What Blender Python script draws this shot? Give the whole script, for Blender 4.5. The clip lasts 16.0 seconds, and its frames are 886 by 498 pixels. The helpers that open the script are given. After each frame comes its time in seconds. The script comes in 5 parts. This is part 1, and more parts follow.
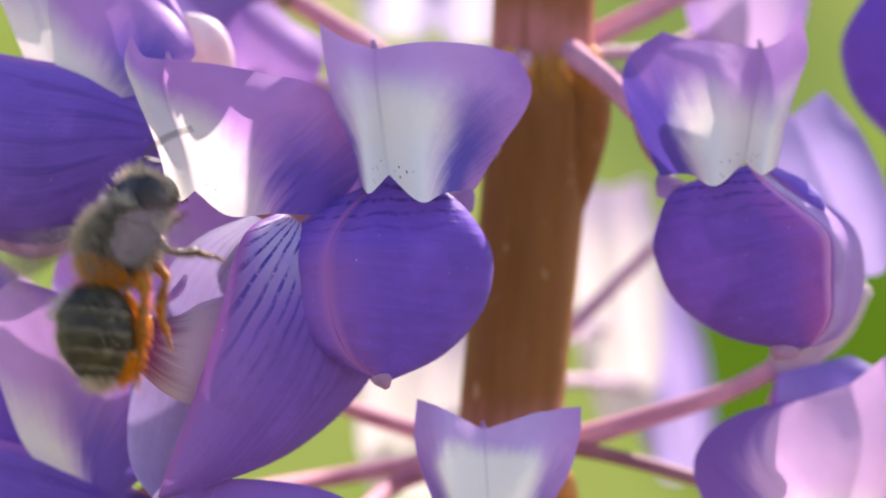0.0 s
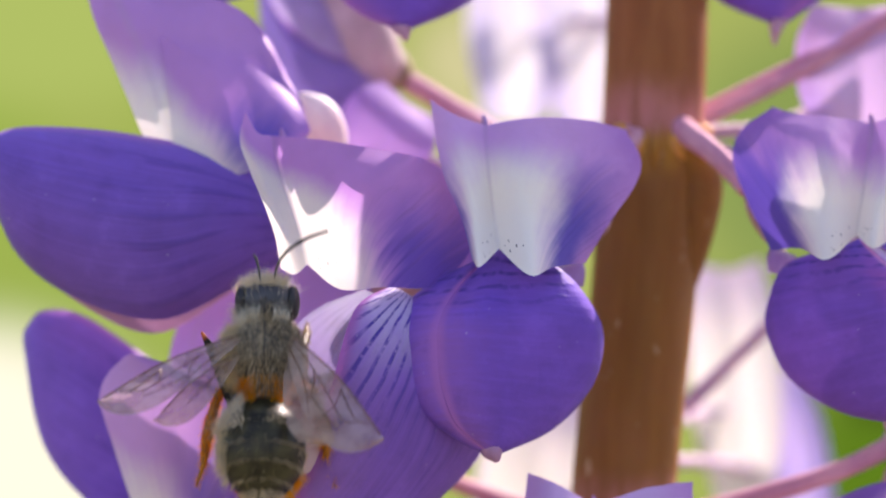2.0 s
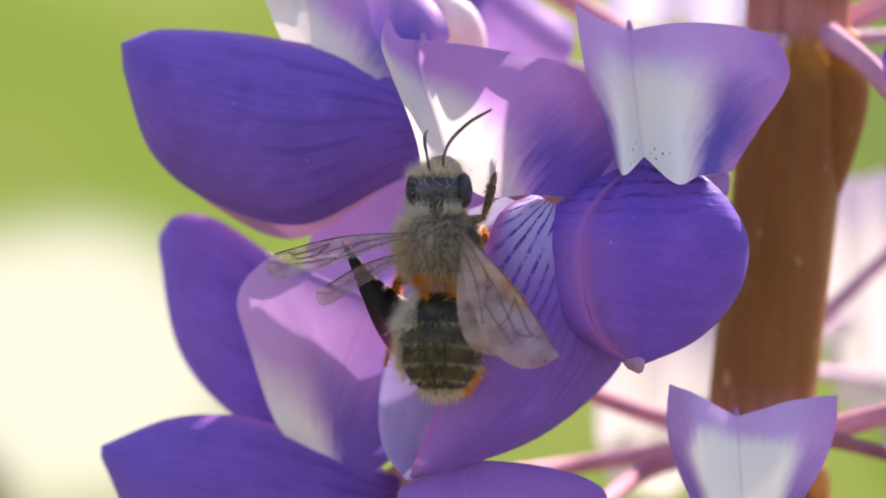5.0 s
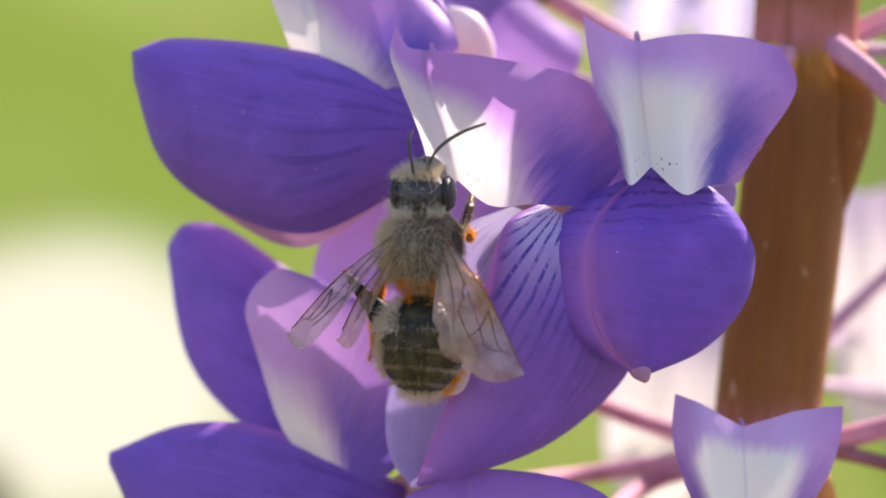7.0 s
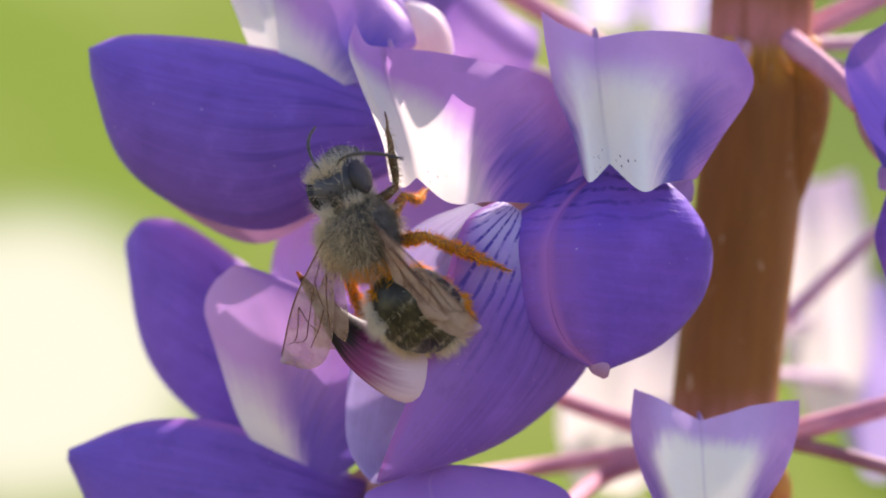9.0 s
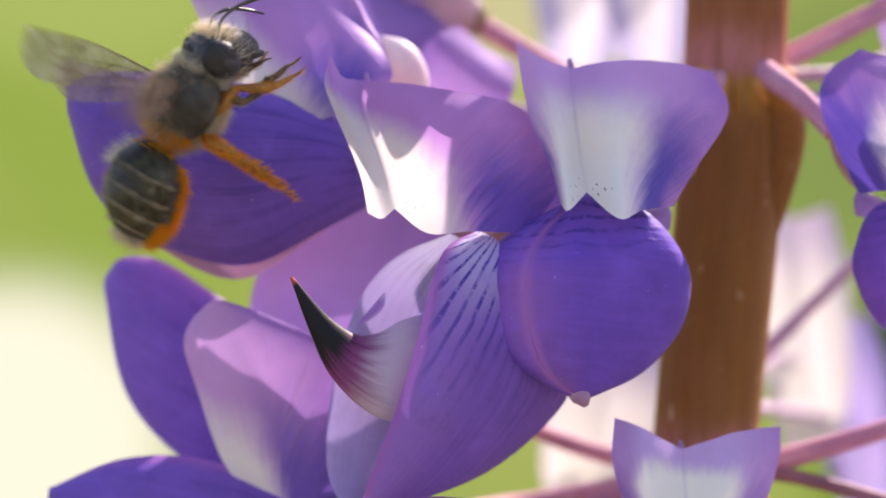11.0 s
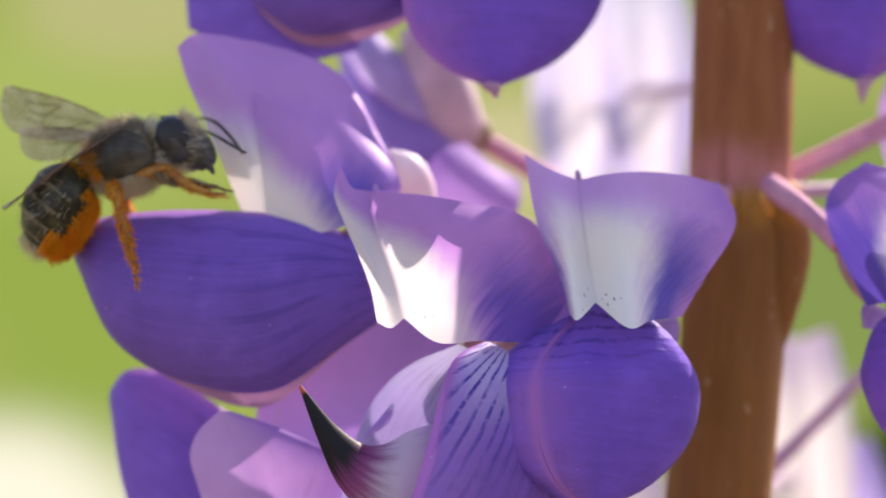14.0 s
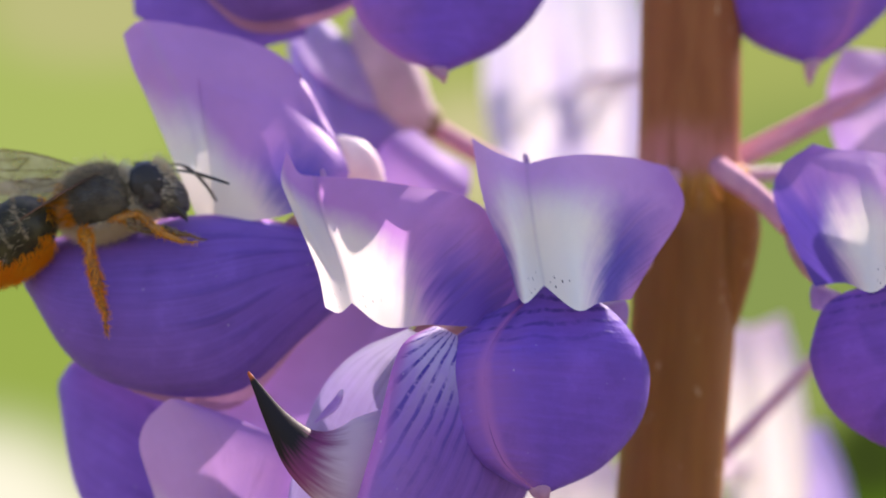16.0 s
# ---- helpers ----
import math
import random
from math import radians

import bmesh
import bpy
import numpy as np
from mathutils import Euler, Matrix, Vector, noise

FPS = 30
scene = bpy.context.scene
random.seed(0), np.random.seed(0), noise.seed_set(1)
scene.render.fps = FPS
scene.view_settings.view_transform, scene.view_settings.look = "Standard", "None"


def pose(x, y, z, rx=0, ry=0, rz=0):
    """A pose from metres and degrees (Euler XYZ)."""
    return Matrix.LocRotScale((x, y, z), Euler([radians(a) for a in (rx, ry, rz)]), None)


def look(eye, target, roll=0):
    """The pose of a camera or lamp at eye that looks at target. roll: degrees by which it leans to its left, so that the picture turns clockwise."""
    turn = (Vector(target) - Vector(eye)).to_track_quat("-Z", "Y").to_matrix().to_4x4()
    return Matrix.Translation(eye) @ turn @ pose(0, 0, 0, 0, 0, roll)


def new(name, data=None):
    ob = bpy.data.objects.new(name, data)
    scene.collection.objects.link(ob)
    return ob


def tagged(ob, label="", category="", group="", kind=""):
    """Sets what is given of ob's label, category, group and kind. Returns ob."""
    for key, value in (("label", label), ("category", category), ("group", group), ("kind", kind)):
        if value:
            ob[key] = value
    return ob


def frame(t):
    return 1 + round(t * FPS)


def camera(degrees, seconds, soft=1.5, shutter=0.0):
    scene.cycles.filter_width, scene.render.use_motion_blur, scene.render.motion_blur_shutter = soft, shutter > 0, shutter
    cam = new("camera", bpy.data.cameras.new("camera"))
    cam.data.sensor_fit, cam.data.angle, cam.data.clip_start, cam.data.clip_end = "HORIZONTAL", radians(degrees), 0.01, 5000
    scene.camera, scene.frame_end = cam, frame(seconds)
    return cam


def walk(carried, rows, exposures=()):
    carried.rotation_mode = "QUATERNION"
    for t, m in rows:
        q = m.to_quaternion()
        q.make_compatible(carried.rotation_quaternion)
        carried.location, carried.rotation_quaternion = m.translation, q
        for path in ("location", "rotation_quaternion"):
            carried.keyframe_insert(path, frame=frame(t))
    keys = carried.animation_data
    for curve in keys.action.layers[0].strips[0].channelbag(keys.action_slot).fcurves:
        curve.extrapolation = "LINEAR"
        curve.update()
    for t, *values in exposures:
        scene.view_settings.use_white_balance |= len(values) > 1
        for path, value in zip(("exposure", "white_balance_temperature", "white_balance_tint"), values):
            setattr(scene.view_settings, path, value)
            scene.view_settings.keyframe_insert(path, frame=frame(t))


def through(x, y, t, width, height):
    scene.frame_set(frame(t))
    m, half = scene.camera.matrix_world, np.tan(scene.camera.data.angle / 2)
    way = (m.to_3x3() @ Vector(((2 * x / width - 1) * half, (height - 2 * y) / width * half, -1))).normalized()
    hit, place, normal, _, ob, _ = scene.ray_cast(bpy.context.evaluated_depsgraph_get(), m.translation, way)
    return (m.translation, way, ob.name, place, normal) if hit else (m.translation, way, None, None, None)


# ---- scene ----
# A lupine spike in a garden with a leaf-cutter bee; everything is built at its true size of a few millimetres.
LENS, REACH, HEIGHT = 25.0, 0.09725, 0.60
cam = camera(LENS, 16.0, soft=1.65, shutter=0.5)
cam.data.dof.use_dof = True
cam.data.dof.focus_distance = 0.0915
cam.data.dof.aperture_fstop = 27.0


def turned(x, y, z, rx, ry, rz):
    """A camera pose from an eye and a small turn vector in degrees; with no turn it looks along +y."""
    v = Vector((radians(rx), radians(ry), radians(rz)))
    turn = Matrix.Rotation(v.length, 4, v.normalized()) if v.length > 1e-6 else Matrix.Identity(4)
    return Matrix.Translation((x, y, z + HEIGHT)) @ turn @ Matrix.Rotation(radians(90), 4, "X")


PATH = [
    (0, 0.00159, -0.09749, 0.00131, -0.567, 0.908, -6.487),
    (0.5, 0.00119, -0.09681, -0.00160, 2.325, 2.103, -6.949),
    (1, 0.00066, -0.09718, -0.00117, 3.157, 1.529, -5.085),
    (1.5, 0.00114, -0.09754, 0.00057, 2.826, 0.696, -3.432),
    (2, 0.00228, -0.09818, 0.00011, 2.293, 0.807, -2.886),
    (2.5, 0.00184, -0.09793, -0.00063, 1.547, 1.303, -2.844),
    (3, 0.00166, -0.09732, -0.00026, 0.813, 1.009, -2.106),
    (3.5, 0.00210, -0.09774, 0.00055, 0.139, 0.686, -1.489),
    (4, 0.00164, -0.09810, -0.00016, -0.244, 1.011, -1.643),
    (4.5, 0.00080, -0.09714, -0.00118, 0.265, 1.390, -0.479),
    (4.7, -0.00001, -0.09679, -0.00003, -0.168, 0.349, -0.293),
    (6.8, -0.00036, -0.09698, 0.00102, -0.995, 0.259, -0.305),
    (7, -0.00000, -0.09725, 0.00000, 0.000, -0.000, -0.000),
    (7.5, -0.00033, -0.09728, 0.00197, -0.321, 0.103, -1.089),
    (8, -0.00024, -0.09766, 0.00109, -0.237, 0.719, -1.920),
    (8.5, -0.00038, -0.09781, 0.00107, -0.882, 0.783, -1.553),
    (9, -0.00066, -0.09742, 0.00100, -0.697, 0.206, -1.562),
    (9.5, -0.00049, -0.09737, 0.00125, -0.199, 0.291, -1.887),
    (12, -0.00045, -0.09760, -0.00139, 1.713, 1.204, -1.962),
    (12.5, -0.00109, -0.09708, -0.00126, 2.327, 0.831, -2.380),
    (13, -0.00088, -0.09702, -0.00083, 3.890, 0.754, -2.670),
    (13.5, -0.00108, -0.09729, -0.00103, 4.548, 0.958, -3.202),
    (14, -0.00156, -0.09746, -0.00187, 5.100, 0.818, -2.487),
    (14.5, -0.00154, -0.09710, -0.00146, 4.869, 0.514, -1.751),
    (15, -0.00092, -0.09693, -0.00132, 5.146, 0.958, -2.400),
    (15.5, -0.00027, -0.09739, -0.00172, 5.215, 1.142, -2.755),
    (16, -0.00084, -0.09719, -0.00269, 5.158, 1.416, -3.513),
]
walk(cam, [(row[0], turned(*row[1:])) for row in PATH], [(0.0, 1.0, 6750, 27), (16.0, 0.90, 6750, 27)])

# ---- light ----
SUN_FROM = Vector((0.500, 0.517, 0.695)).normalized()
world = bpy.data.worlds.new("world")
scene.world = world
world.use_nodes = True
sky = world.node_tree.nodes.new("ShaderNodeTexSky")
sky.sky_type, sky.sun_disc = "NISHITA", False
sky.sun_elevation = math.asin(SUN_FROM.z)
sky.sun_rotation = math.atan2(SUN_FROM.x, SUN_FROM.y)
world.node_tree.links.new(sky.outputs[0], world.node_tree.nodes["Background"].inputs[0])
world.node_tree.nodes["Background"].inputs[1].default_value = 0.136
sun = new("sun", bpy.data.lights.new("sun", "SUN"))
sun.data.energy, sun.data.angle, sun.data.color = 5.0, radians(0.5), (1.0, 0.94, 0.84)
sun.matrix_world = look(SUN_FROM * 3, (0, 0, 0))


# ---- materials ----
class Net:
    """A short way to wire a node material."""

    def __init__(self, name):
        self.mat = bpy.data.materials.new(name)
        self.mat.use_nodes = True
        self.tree = self.mat.node_tree
        self.tree.nodes.clear()

    def put(self, socket, value):
        if isinstance(value, bpy.types.NodeSocket):
            self.tree.links.new(value, socket)
        elif isinstance(value, (tuple, list)) and socket.type == "RGBA" and len(value) == 3:
            socket.default_value = (*value, 1.0)
        else:
            socket.default_value = value

    def node(self, kind, out=0, props=(), **inputs):
        n = self.tree.nodes.new("ShaderNode" + kind)
        if "operation" in dict(props):
            n.operation = dict(props)["operation"]
        if "noise_dimensions" in dict(props):
            n.noise_dimensions = dict(props)["noise_dimensions"]
        for key, value in inputs.items():
            self.put(n.inputs[int(key[1:])] if key[0] == "i" and key[1:].isdigit() else n.inputs[key.replace("_", " ")], value)
        return n.outputs[out]

    def math(self, op, a, b=0.0, c=0.0):
        return self.node("Math", 0, (("operation", op),), i0=a, i1=b, i2=c)

    def ramp(self, value, low, high, to_low=0.0, to_high=1.0):
        n = self.tree.nodes.new("ShaderNodeMapRange")
        n.interpolation_type = "SMOOTHSTEP"
        for i, v in enumerate((value, low, high, to_low, to_high)):
            self.put(n.inputs[i], v)
        return n.outputs[0]

    def mix(self, factor, a, b, blend="MIX"):
        n = self.tree.nodes.new("ShaderNodeMix")
        n.data_type, n.blend_type = "RGBA", blend
        for i, v in ((0, factor), (6, a), (7, b)):
            self.put(n.inputs[i], v)
        return n.outputs[2]

    def noise(self, vector, scale, detail=3.0, rough=0.55):
        return self.node("TexNoise", 0, Vector=vector, Scale=scale, Detail=detail, Roughness=rough)

    def place(self):
        return self.node("TexCoord", 3)

    def uv(self):
        n = self.tree.nodes.new("ShaderNodeSeparateXYZ")
        self.tree.links.new(self.node("TexCoord", 2), n.inputs[0])
        return n.outputs[0], n.outputs[1]

    def vec(self, x, y, z=0.0):
        return self.node("CombineXYZ", 0, i0=x, i1=y, i2=z)

    def bump(self, height, strength=0.3, distance=0.0002):
        return self.node("Bump", 0, Strength=strength, Distance=distance, Height=height)

    def surface(self, color, rough=0.5, through=0.0, normal=None, **more):
        p = self.tree.nodes.new("ShaderNodeBsdfPrincipled")
        self.put(p.inputs["Base Color"], color)
        self.put(p.inputs["Roughness"], rough)
        for key, value in more.items():
            self.put(p.inputs[key.replace("_", " ")], value)
        if normal is not None:
            self.put(p.inputs["Normal"], normal)
        last = p.outputs[0]
        if through:
            t = self.node("BsdfTranslucent", 0, Color=color)
            m = self.tree.nodes.new("ShaderNodeMixShader")
            for i, v in enumerate((through, last, t)):
                self.put(m.inputs[i], v)
            last = m.outputs[0]
        o = self.tree.nodes.new("ShaderNodeOutputMaterial")
        self.tree.links.new(last, o.inputs[0])
        return self.mat


def banner_material(name, top=0.62, soft=0.42, flank=0.48, lean=0.0, lilac=(0.52, 0.29, 0.68), violet=(0.36, 0.145, 0.56), blue=(0.10, 0.06, 0.42), patch=0.95, patch_at=None, through=0.30, dotted=0.9, arch=0.0):
    """Banner petal: white from the base along the crease up to top, lilac above, violet flanks with a veined blue patch beside the white."""
    near_edge, far_edge, reach = patch_at or (flank, flank + 0.41, 0.48)
    n = Net(name)
    u, v = n.uv()
    s = n.math("ABSOLUTE", n.math("MULTIPLY_ADD", v, 2.0, -1.0))
    place = n.place()
    cloud = n.noise(place, 420.0, 4.0)
    wob = n.math("MULTIPLY_ADD", cloud, 0.24, -0.12)
    fan = n.math("DIVIDE", n.math("SUBTRACT", v, 0.5), n.math("MULTIPLY_ADD", u, 0.9, 0.45))
    lines = n.noise(n.vec(n.math("MULTIPLY", u, 2.2), n.math("MULTIPLY", fan, 30.0)), 1.0, 3.0)
    broad = n.noise(n.vec(n.math("MULTIPLY", u, 1.4), n.math("MULTIPLY", fan, 11.0)), 1.0, 2.0)
    ray = n.math("ADD", n.math("MULTIPLY_ADD", lines, 0.22, -0.11), n.math("MULTIPLY_ADD", broad, 0.30, -0.15))
    color = n.mix(n.ramp(n.math("ADD", s, wob), 0.32, 1.0), lilac, violet)
    color = n.mix(n.ramp(cloud, 0.35, 0.70, 0.0, 0.30), color, tuple(min(1.0, c * 1.25) for c in lilac))
    beside = n.math("MULTIPLY", n.ramp(n.math("ADD", s, ray), near_edge - 0.14, near_edge + 0.14), n.ramp(n.math("ADD", s, wob), far_edge + 0.15, far_edge - 0.15))
    beside = n.math("MULTIPLY", beside, n.ramp(n.math("ADD", u, n.math("MULTIPLY", ray, 1.3)), reach + 0.26, reach - 0.26))
    color = n.mix(n.math("MULTIPLY", beside, patch), color, blue)
    vein = n.math("MULTIPLY", n.ramp(lines, 0.53, 0.66), n.math("MULTIPLY", n.ramp(s, 0.34, 0.62), n.ramp(u, 0.92, 0.35)))
    color = n.mix(n.math("MULTIPLY", vein, 0.30 * patch), color, tuple(c * 0.5 for c in blue))
    high = n.math("ADD", n.math("ADD", n.math("MULTIPLY_ADD", n.math("SUBTRACT", v, 0.5), lean, u), n.math("MULTIPLY", wob, 0.9)), n.math("MULTIPLY_ADD", lines, 0.10, -0.05))
    high = n.math("MULTIPLY_ADD", s, arch, high)
    white = n.math("MULTIPLY", n.ramp(high, top + soft * 0.5, top - soft * 0.5), n.ramp(n.math("ADD", n.math("ADD", s, n.math("MULTIPLY", ray, 0.22)), wob), flank + 0.18, flank - 0.16))
    color = n.mix(white, color, (0.92, 0.88, 0.80))
    color = n.mix(n.math("MULTIPLY", n.ramp(n.math("ABSOLUTE", n.math("SUBTRACT", v, 0.5)), 0.012, 0.002), n.ramp(u, 0.15, 0.5, 0.08, 0.24)), color, (0.50, 0.34, 0.56))
    spots = n.node("TexVoronoi", 0, Vector=n.vec(n.math("MULTIPLY", u, 24.0), n.math("MULTIPLY", v, 60.0)), Scale=1.0, Randomness=0.9)
    low = n.math("MULTIPLY", n.ramp(u, 0.015, 0.025), n.ramp(u, 0.13, 0.115))
    near = n.math("MULTIPLY", n.ramp(s, 0.03, 0.05), n.ramp(s, 0.24, 0.20))
    dots = n.math("MULTIPLY", n.ramp(spots, 0.21, 0.14), n.math("MULTIPLY", low, near))
    color = n.mix(n.math("MULTIPLY", dots, dotted), color, (0.02, 0.015, 0.03))
    relief = n.math("ADD", n.math("MULTIPLY", lines, 0.6), n.noise(place, 2600.0, 4.0))
    return n.surface(color, 0.55, through, n.bump(relief, 0.22, 0.00012), Sheen_Weight=0.15)


def wing_material(name, main=(0.160, 0.070, 0.47), edge=(0.29, 0.115, 0.48), base=(0.18, 0.09, 0.50), vein=(0.035, 0.02, 0.19),
                  reach=0.34, strength=0.75, through=0.14, ridge=(0.38, 0.14, 0.50), cross=False, lines=34.0, fade=0.30, beaded=False, wavy=7.0, along=False):
    """Wing petal: blue-violet, with dark veins that run out from the base and a rosy rim along the ridge."""
    n = Net(name)
    u, v = n.uv()
    place = n.place()
    cloud = n.noise(place, 260.0, 4.0)
    wob = n.math("MULTIPLY_ADD", cloud, 0.4, -0.2)
    color = n.mix(n.ramp(n.math("ADD", v, wob), 0.34, -0.04), main, edge)
    color = n.mix(n.ramp(n.math("ADD", u, wob), fade, 0.0), color, base)
    mottle = n.noise(place, 520.0, 5.0, 0.62)
    color = n.mix(n.ramp(mottle, 0.52, 0.30, 0.0, 0.35), color, tuple(c * 0.62 for c in main))
    color = n.mix(n.ramp(mottle, 0.52, 0.74, 0.0, 0.30), color, tuple(min(1.0, c * 1.5 + 0.02) for c in main))
    fan = n.math("DIVIDE", n.math("SUBTRACT", v, 0.45), n.math("MULTIPLY_ADD", u, 0.5, 0.55))
    if along:
        fan = n.math("MULTIPLY_ADD", u, 0.6, n.math("MULTIPLY", v, n.math("POWER", n.math("MULTIPLY", n.math("MULTIPLY", u, 4.0), n.math("SUBTRACT", 1.0, u)), 0.6)))
    bend = n.math("MULTIPLY_ADD", n.noise(n.vec(n.math("MULTIPLY", u, 4.0), n.math("MULTIPLY", v, 3.0)), 1.0, 2.0), 1.2, 0.0)
    phase = n.math("MULTIPLY_ADD", v, -7.0, n.math("MULTIPLY", u, 95.0)) if cross else n.math("MULTIPLY", fan, lines)
    wave = n.math("SINE", n.math("ADD", phase, n.math("MULTIPLY", bend, wavy)))
    patchy = n.noise(n.vec(n.math("MULTIPLY", u, 7.0), n.math("MULTIPLY", v, 11.0)), 1.0, 2.0)
    beads = n.noise(n.vec(n.math("MULTIPLY", u, 70.0), n.math("MULTIPLY", v, 26.0)), 1.0, 1.0)
    if beaded:
        patchy = n.math("MULTIPLY", patchy, n.math("MULTIPLY_ADD", n.ramp(beads, 0.30, 0.50), 0.28, 0.76))
    rows = n.math("MULTIPLY", n.math("MULTIPLY", n.ramp(wave, 0.25, 0.95), n.ramp(patchy, 0.28, 0.58)), n.ramp(n.math("ADD", u, wob), reach + 0.22, reach - 0.16))
    color = n.mix(n.math("MULTIPLY", rows, strength), color, vein)
    grain = n.vec(n.math("MULTIPLY_ADD", v, -3.0, n.math("MULTIPLY", u, 30.0)), n.math("MULTIPLY", v, 3.0)) if cross else n.vec(n.math("MULTIPLY", u, 2.5), n.math("MULTIPLY", fan, 34.0))
    streak = n.noise(grain, 1.0, 4.0)
    color = n.mix(n.math("MULTIPLY", n.ramp(streak, 0.38, 0.70), 0.22), color, tuple(c * 1.6 for c in main))
    color = n.mix(n.ramp(v, 0.050, 0.004), color, ridge)
    dust = n.node("TexVoronoi", 0, Vector=place, Scale=2300.0, Randomness=1.0)
    dust = n.math("MULTIPLY", n.ramp(dust, 0.16, 0.09), n.ramp(n.noise(place, 900.0, 1.0), 0.62, 0.68))
    color = n.mix(n.math("MULTIPLY", dust, 0.35), color, (0.62, 0.56, 0.70))
    relief = n.math("ADD", n.math("MULTIPLY", streak, 0.8), n.math("ADD", n.math("MULTIPLY", rows, -0.8), n.noise(place, 2200.0, 4.0)))
    return n.surface(color, 0.56, through, n.bump(relief, 0.30, 0.00016), Sheen_Weight=0.05, Specular_IOR_Level=0.25)


def plain_material(name, a, b, scale, rough=0.55, through=0.0, bump=0.35, stretch=(1, 1, 1), **more):
    n = Net(name)
    place = n.node("Mapping", 0, Vector=n.place(), Scale=stretch)
    cloud = n.noise(place, scale, 4.0)
    fine = n.noise(place, scale * 7, 3.0)
    color = n.mix(n.ramp(cloud, 0.3, 0.7), a, b)
    return n.surface(color, rough, through, n.bump(n.math("ADD", cloud, n.math("MULTIPLY", fine, 0.5)), bump, 0.0002), **more)


def keel_material():
    n = Net("keel")
    u, v = n.uv()
    place = n.place()
    cloud = n.noise(n.vec(n.math("MULTIPLY", u, 3.0), n.math("MULTIPLY", v, 26.0)), 1.0, 3.0)
    reach = n.math("ADD", u, n.math("MULTIPLY_ADD", cloud, 0.22, -0.11))
    color = n.mix(n.ramp(reach, 0.10, 0.36), (0.48, 0.30, 0.58), (0.72, 0.56, 0.67))
    color = n.mix(n.ramp(reach, 0.42, 0.62), color, (0.26, 0.05, 0.18))
    color = n.mix(n.ramp(reach, 0.60, 0.72), color, (0.012, 0.009, 0.012))
    color = n.mix(n.ramp(u, 0.965, 0.985), color, (0.55, 0.12, 0.02))
    return n.surface(color, 0.5, 0.15, n.bump(n.noise(place, 1800.0), 0.2, 0.00012), Specular_IOR_Level=0.3)


def stem_material():
    n = Net("stem")
    u, v = n.uv()
    place = n.place()
    long = n.noise(n.vec(n.math("MULTIPLY", u, 12.0), n.math("MULTIPLY", v, 22.0)), 1.0, 4.0)
    blot = n.noise(place, 160.0, 4.0)
    color = n.mix(n.ramp(long, 0.30, 0.72), (0.25, 0.098, 0.020), (0.30, 0.125, 0.026))
    color = n.mix(n.math("MULTIPLY", n.ramp(blot, 0.45, 0.75), 0.5), color, (0.33, 0.13, 0.05))
    sep = n.tree.nodes.new("ShaderNodeSeparateXYZ")
    n.tree.links.new(place, sep.inputs[0])
    high = n.math("ADD", sep.outputs[2], n.math("MULTIPLY_ADD", blot, 0.003, -0.0015))
    color = n.mix(n.math("MULTIPLY", n.ramp(high, 0.6086, 0.6112), 0.75), color, n.mix(n.ramp(long, 0.3, 0.7), (0.27, 0.080, 0.026), (0.34, 0.115, 0.04)))
    for ring in (0.6100, 0.5895):
        blush = n.math("MULTIPLY", n.ramp(high, ring - 0.0004, ring + 0.0004), n.ramp(high, ring + 0.0036, ring + 0.0004))
        color = n.mix(n.math("MULTIPLY", blush, n.ramp(long, 0.30, 0.62, 0.25, 0.85)), color, (0.60, 0.22, 0.22))
        knot = n.math("MULTIPLY", n.ramp(high, ring - 0.0026, ring - 0.0004), n.ramp(high, ring + 0.0005, ring - 0.0002))
        color = n.mix(n.math("MULTIPLY", knot, n.ramp(long, 0.60, 0.36, 0.25, 0.9)), color, (0.52, 0.24, 0.03))
    fleck = n.noise(n.node("Mapping", 0, Vector=place, Scale=(1.0, 1.0, 0.4)), 1300.0, 2.0)
    color = n.mix(n.math("MULTIPLY", n.ramp(fleck, 0.66, 0.76), 0.7), color, (0.62, 0.40, 0.24))
    return n.surface(color, 0.55, 0.0, n.bump(n.math("ADD", long, fleck), 0.16, 0.00012), Specular_IOR_Level=0.22, Subsurface_Weight=0.15, Subsurface_Radius=(0.0012, 0.0006, 0.0003), Subsurface_Scale=1.0)


BANNER = banner_material("banner_petal", top=0.58, soft=0.30, flank=0.37, lean=1.35, lilac=(0.62, 0.31, 0.72), violet=(0.52, 0.23, 0.68), blue=(0.14, 0.08, 0.50), patch=0.95, patch_at=(0.48, 1.15, 0.40), through=0.52, dotted=0.3)
BANNER_FRONT = banner_material("banner_petal_front", top=0.60, soft=0.50, flank=0.44, lilac=(0.62, 0.34, 0.68), violet=(0.44, 0.18, 0.56), through=0.16)
BANNER_RIGHT = banner_material("banner_petal_right", top=0.50, soft=0.42, flank=0.47, lilac=(0.56, 0.29, 0.65), violet=(0.28, 0.11, 0.50), patch_at=(0.46, 1.15, 0.60), through=0.30)
BANNER_HEART = banner_material("banner_petal_heart", arch=0.24, top=0.80, soft=0.20, flank=0.58, lilac=(0.60, 0.39, 0.72), violet=(0.46, 0.22, 0.62), patch=0.7, through=0.06)
BANNER_SIDE = banner_material("banner_petal_side", top=0.44, soft=0.40, flank=0.38, lean=1.5, lilac=(0.54, 0.26, 0.65), violet=(0.42, 0.19, 0.59), through=0.17, dotted=0.0)
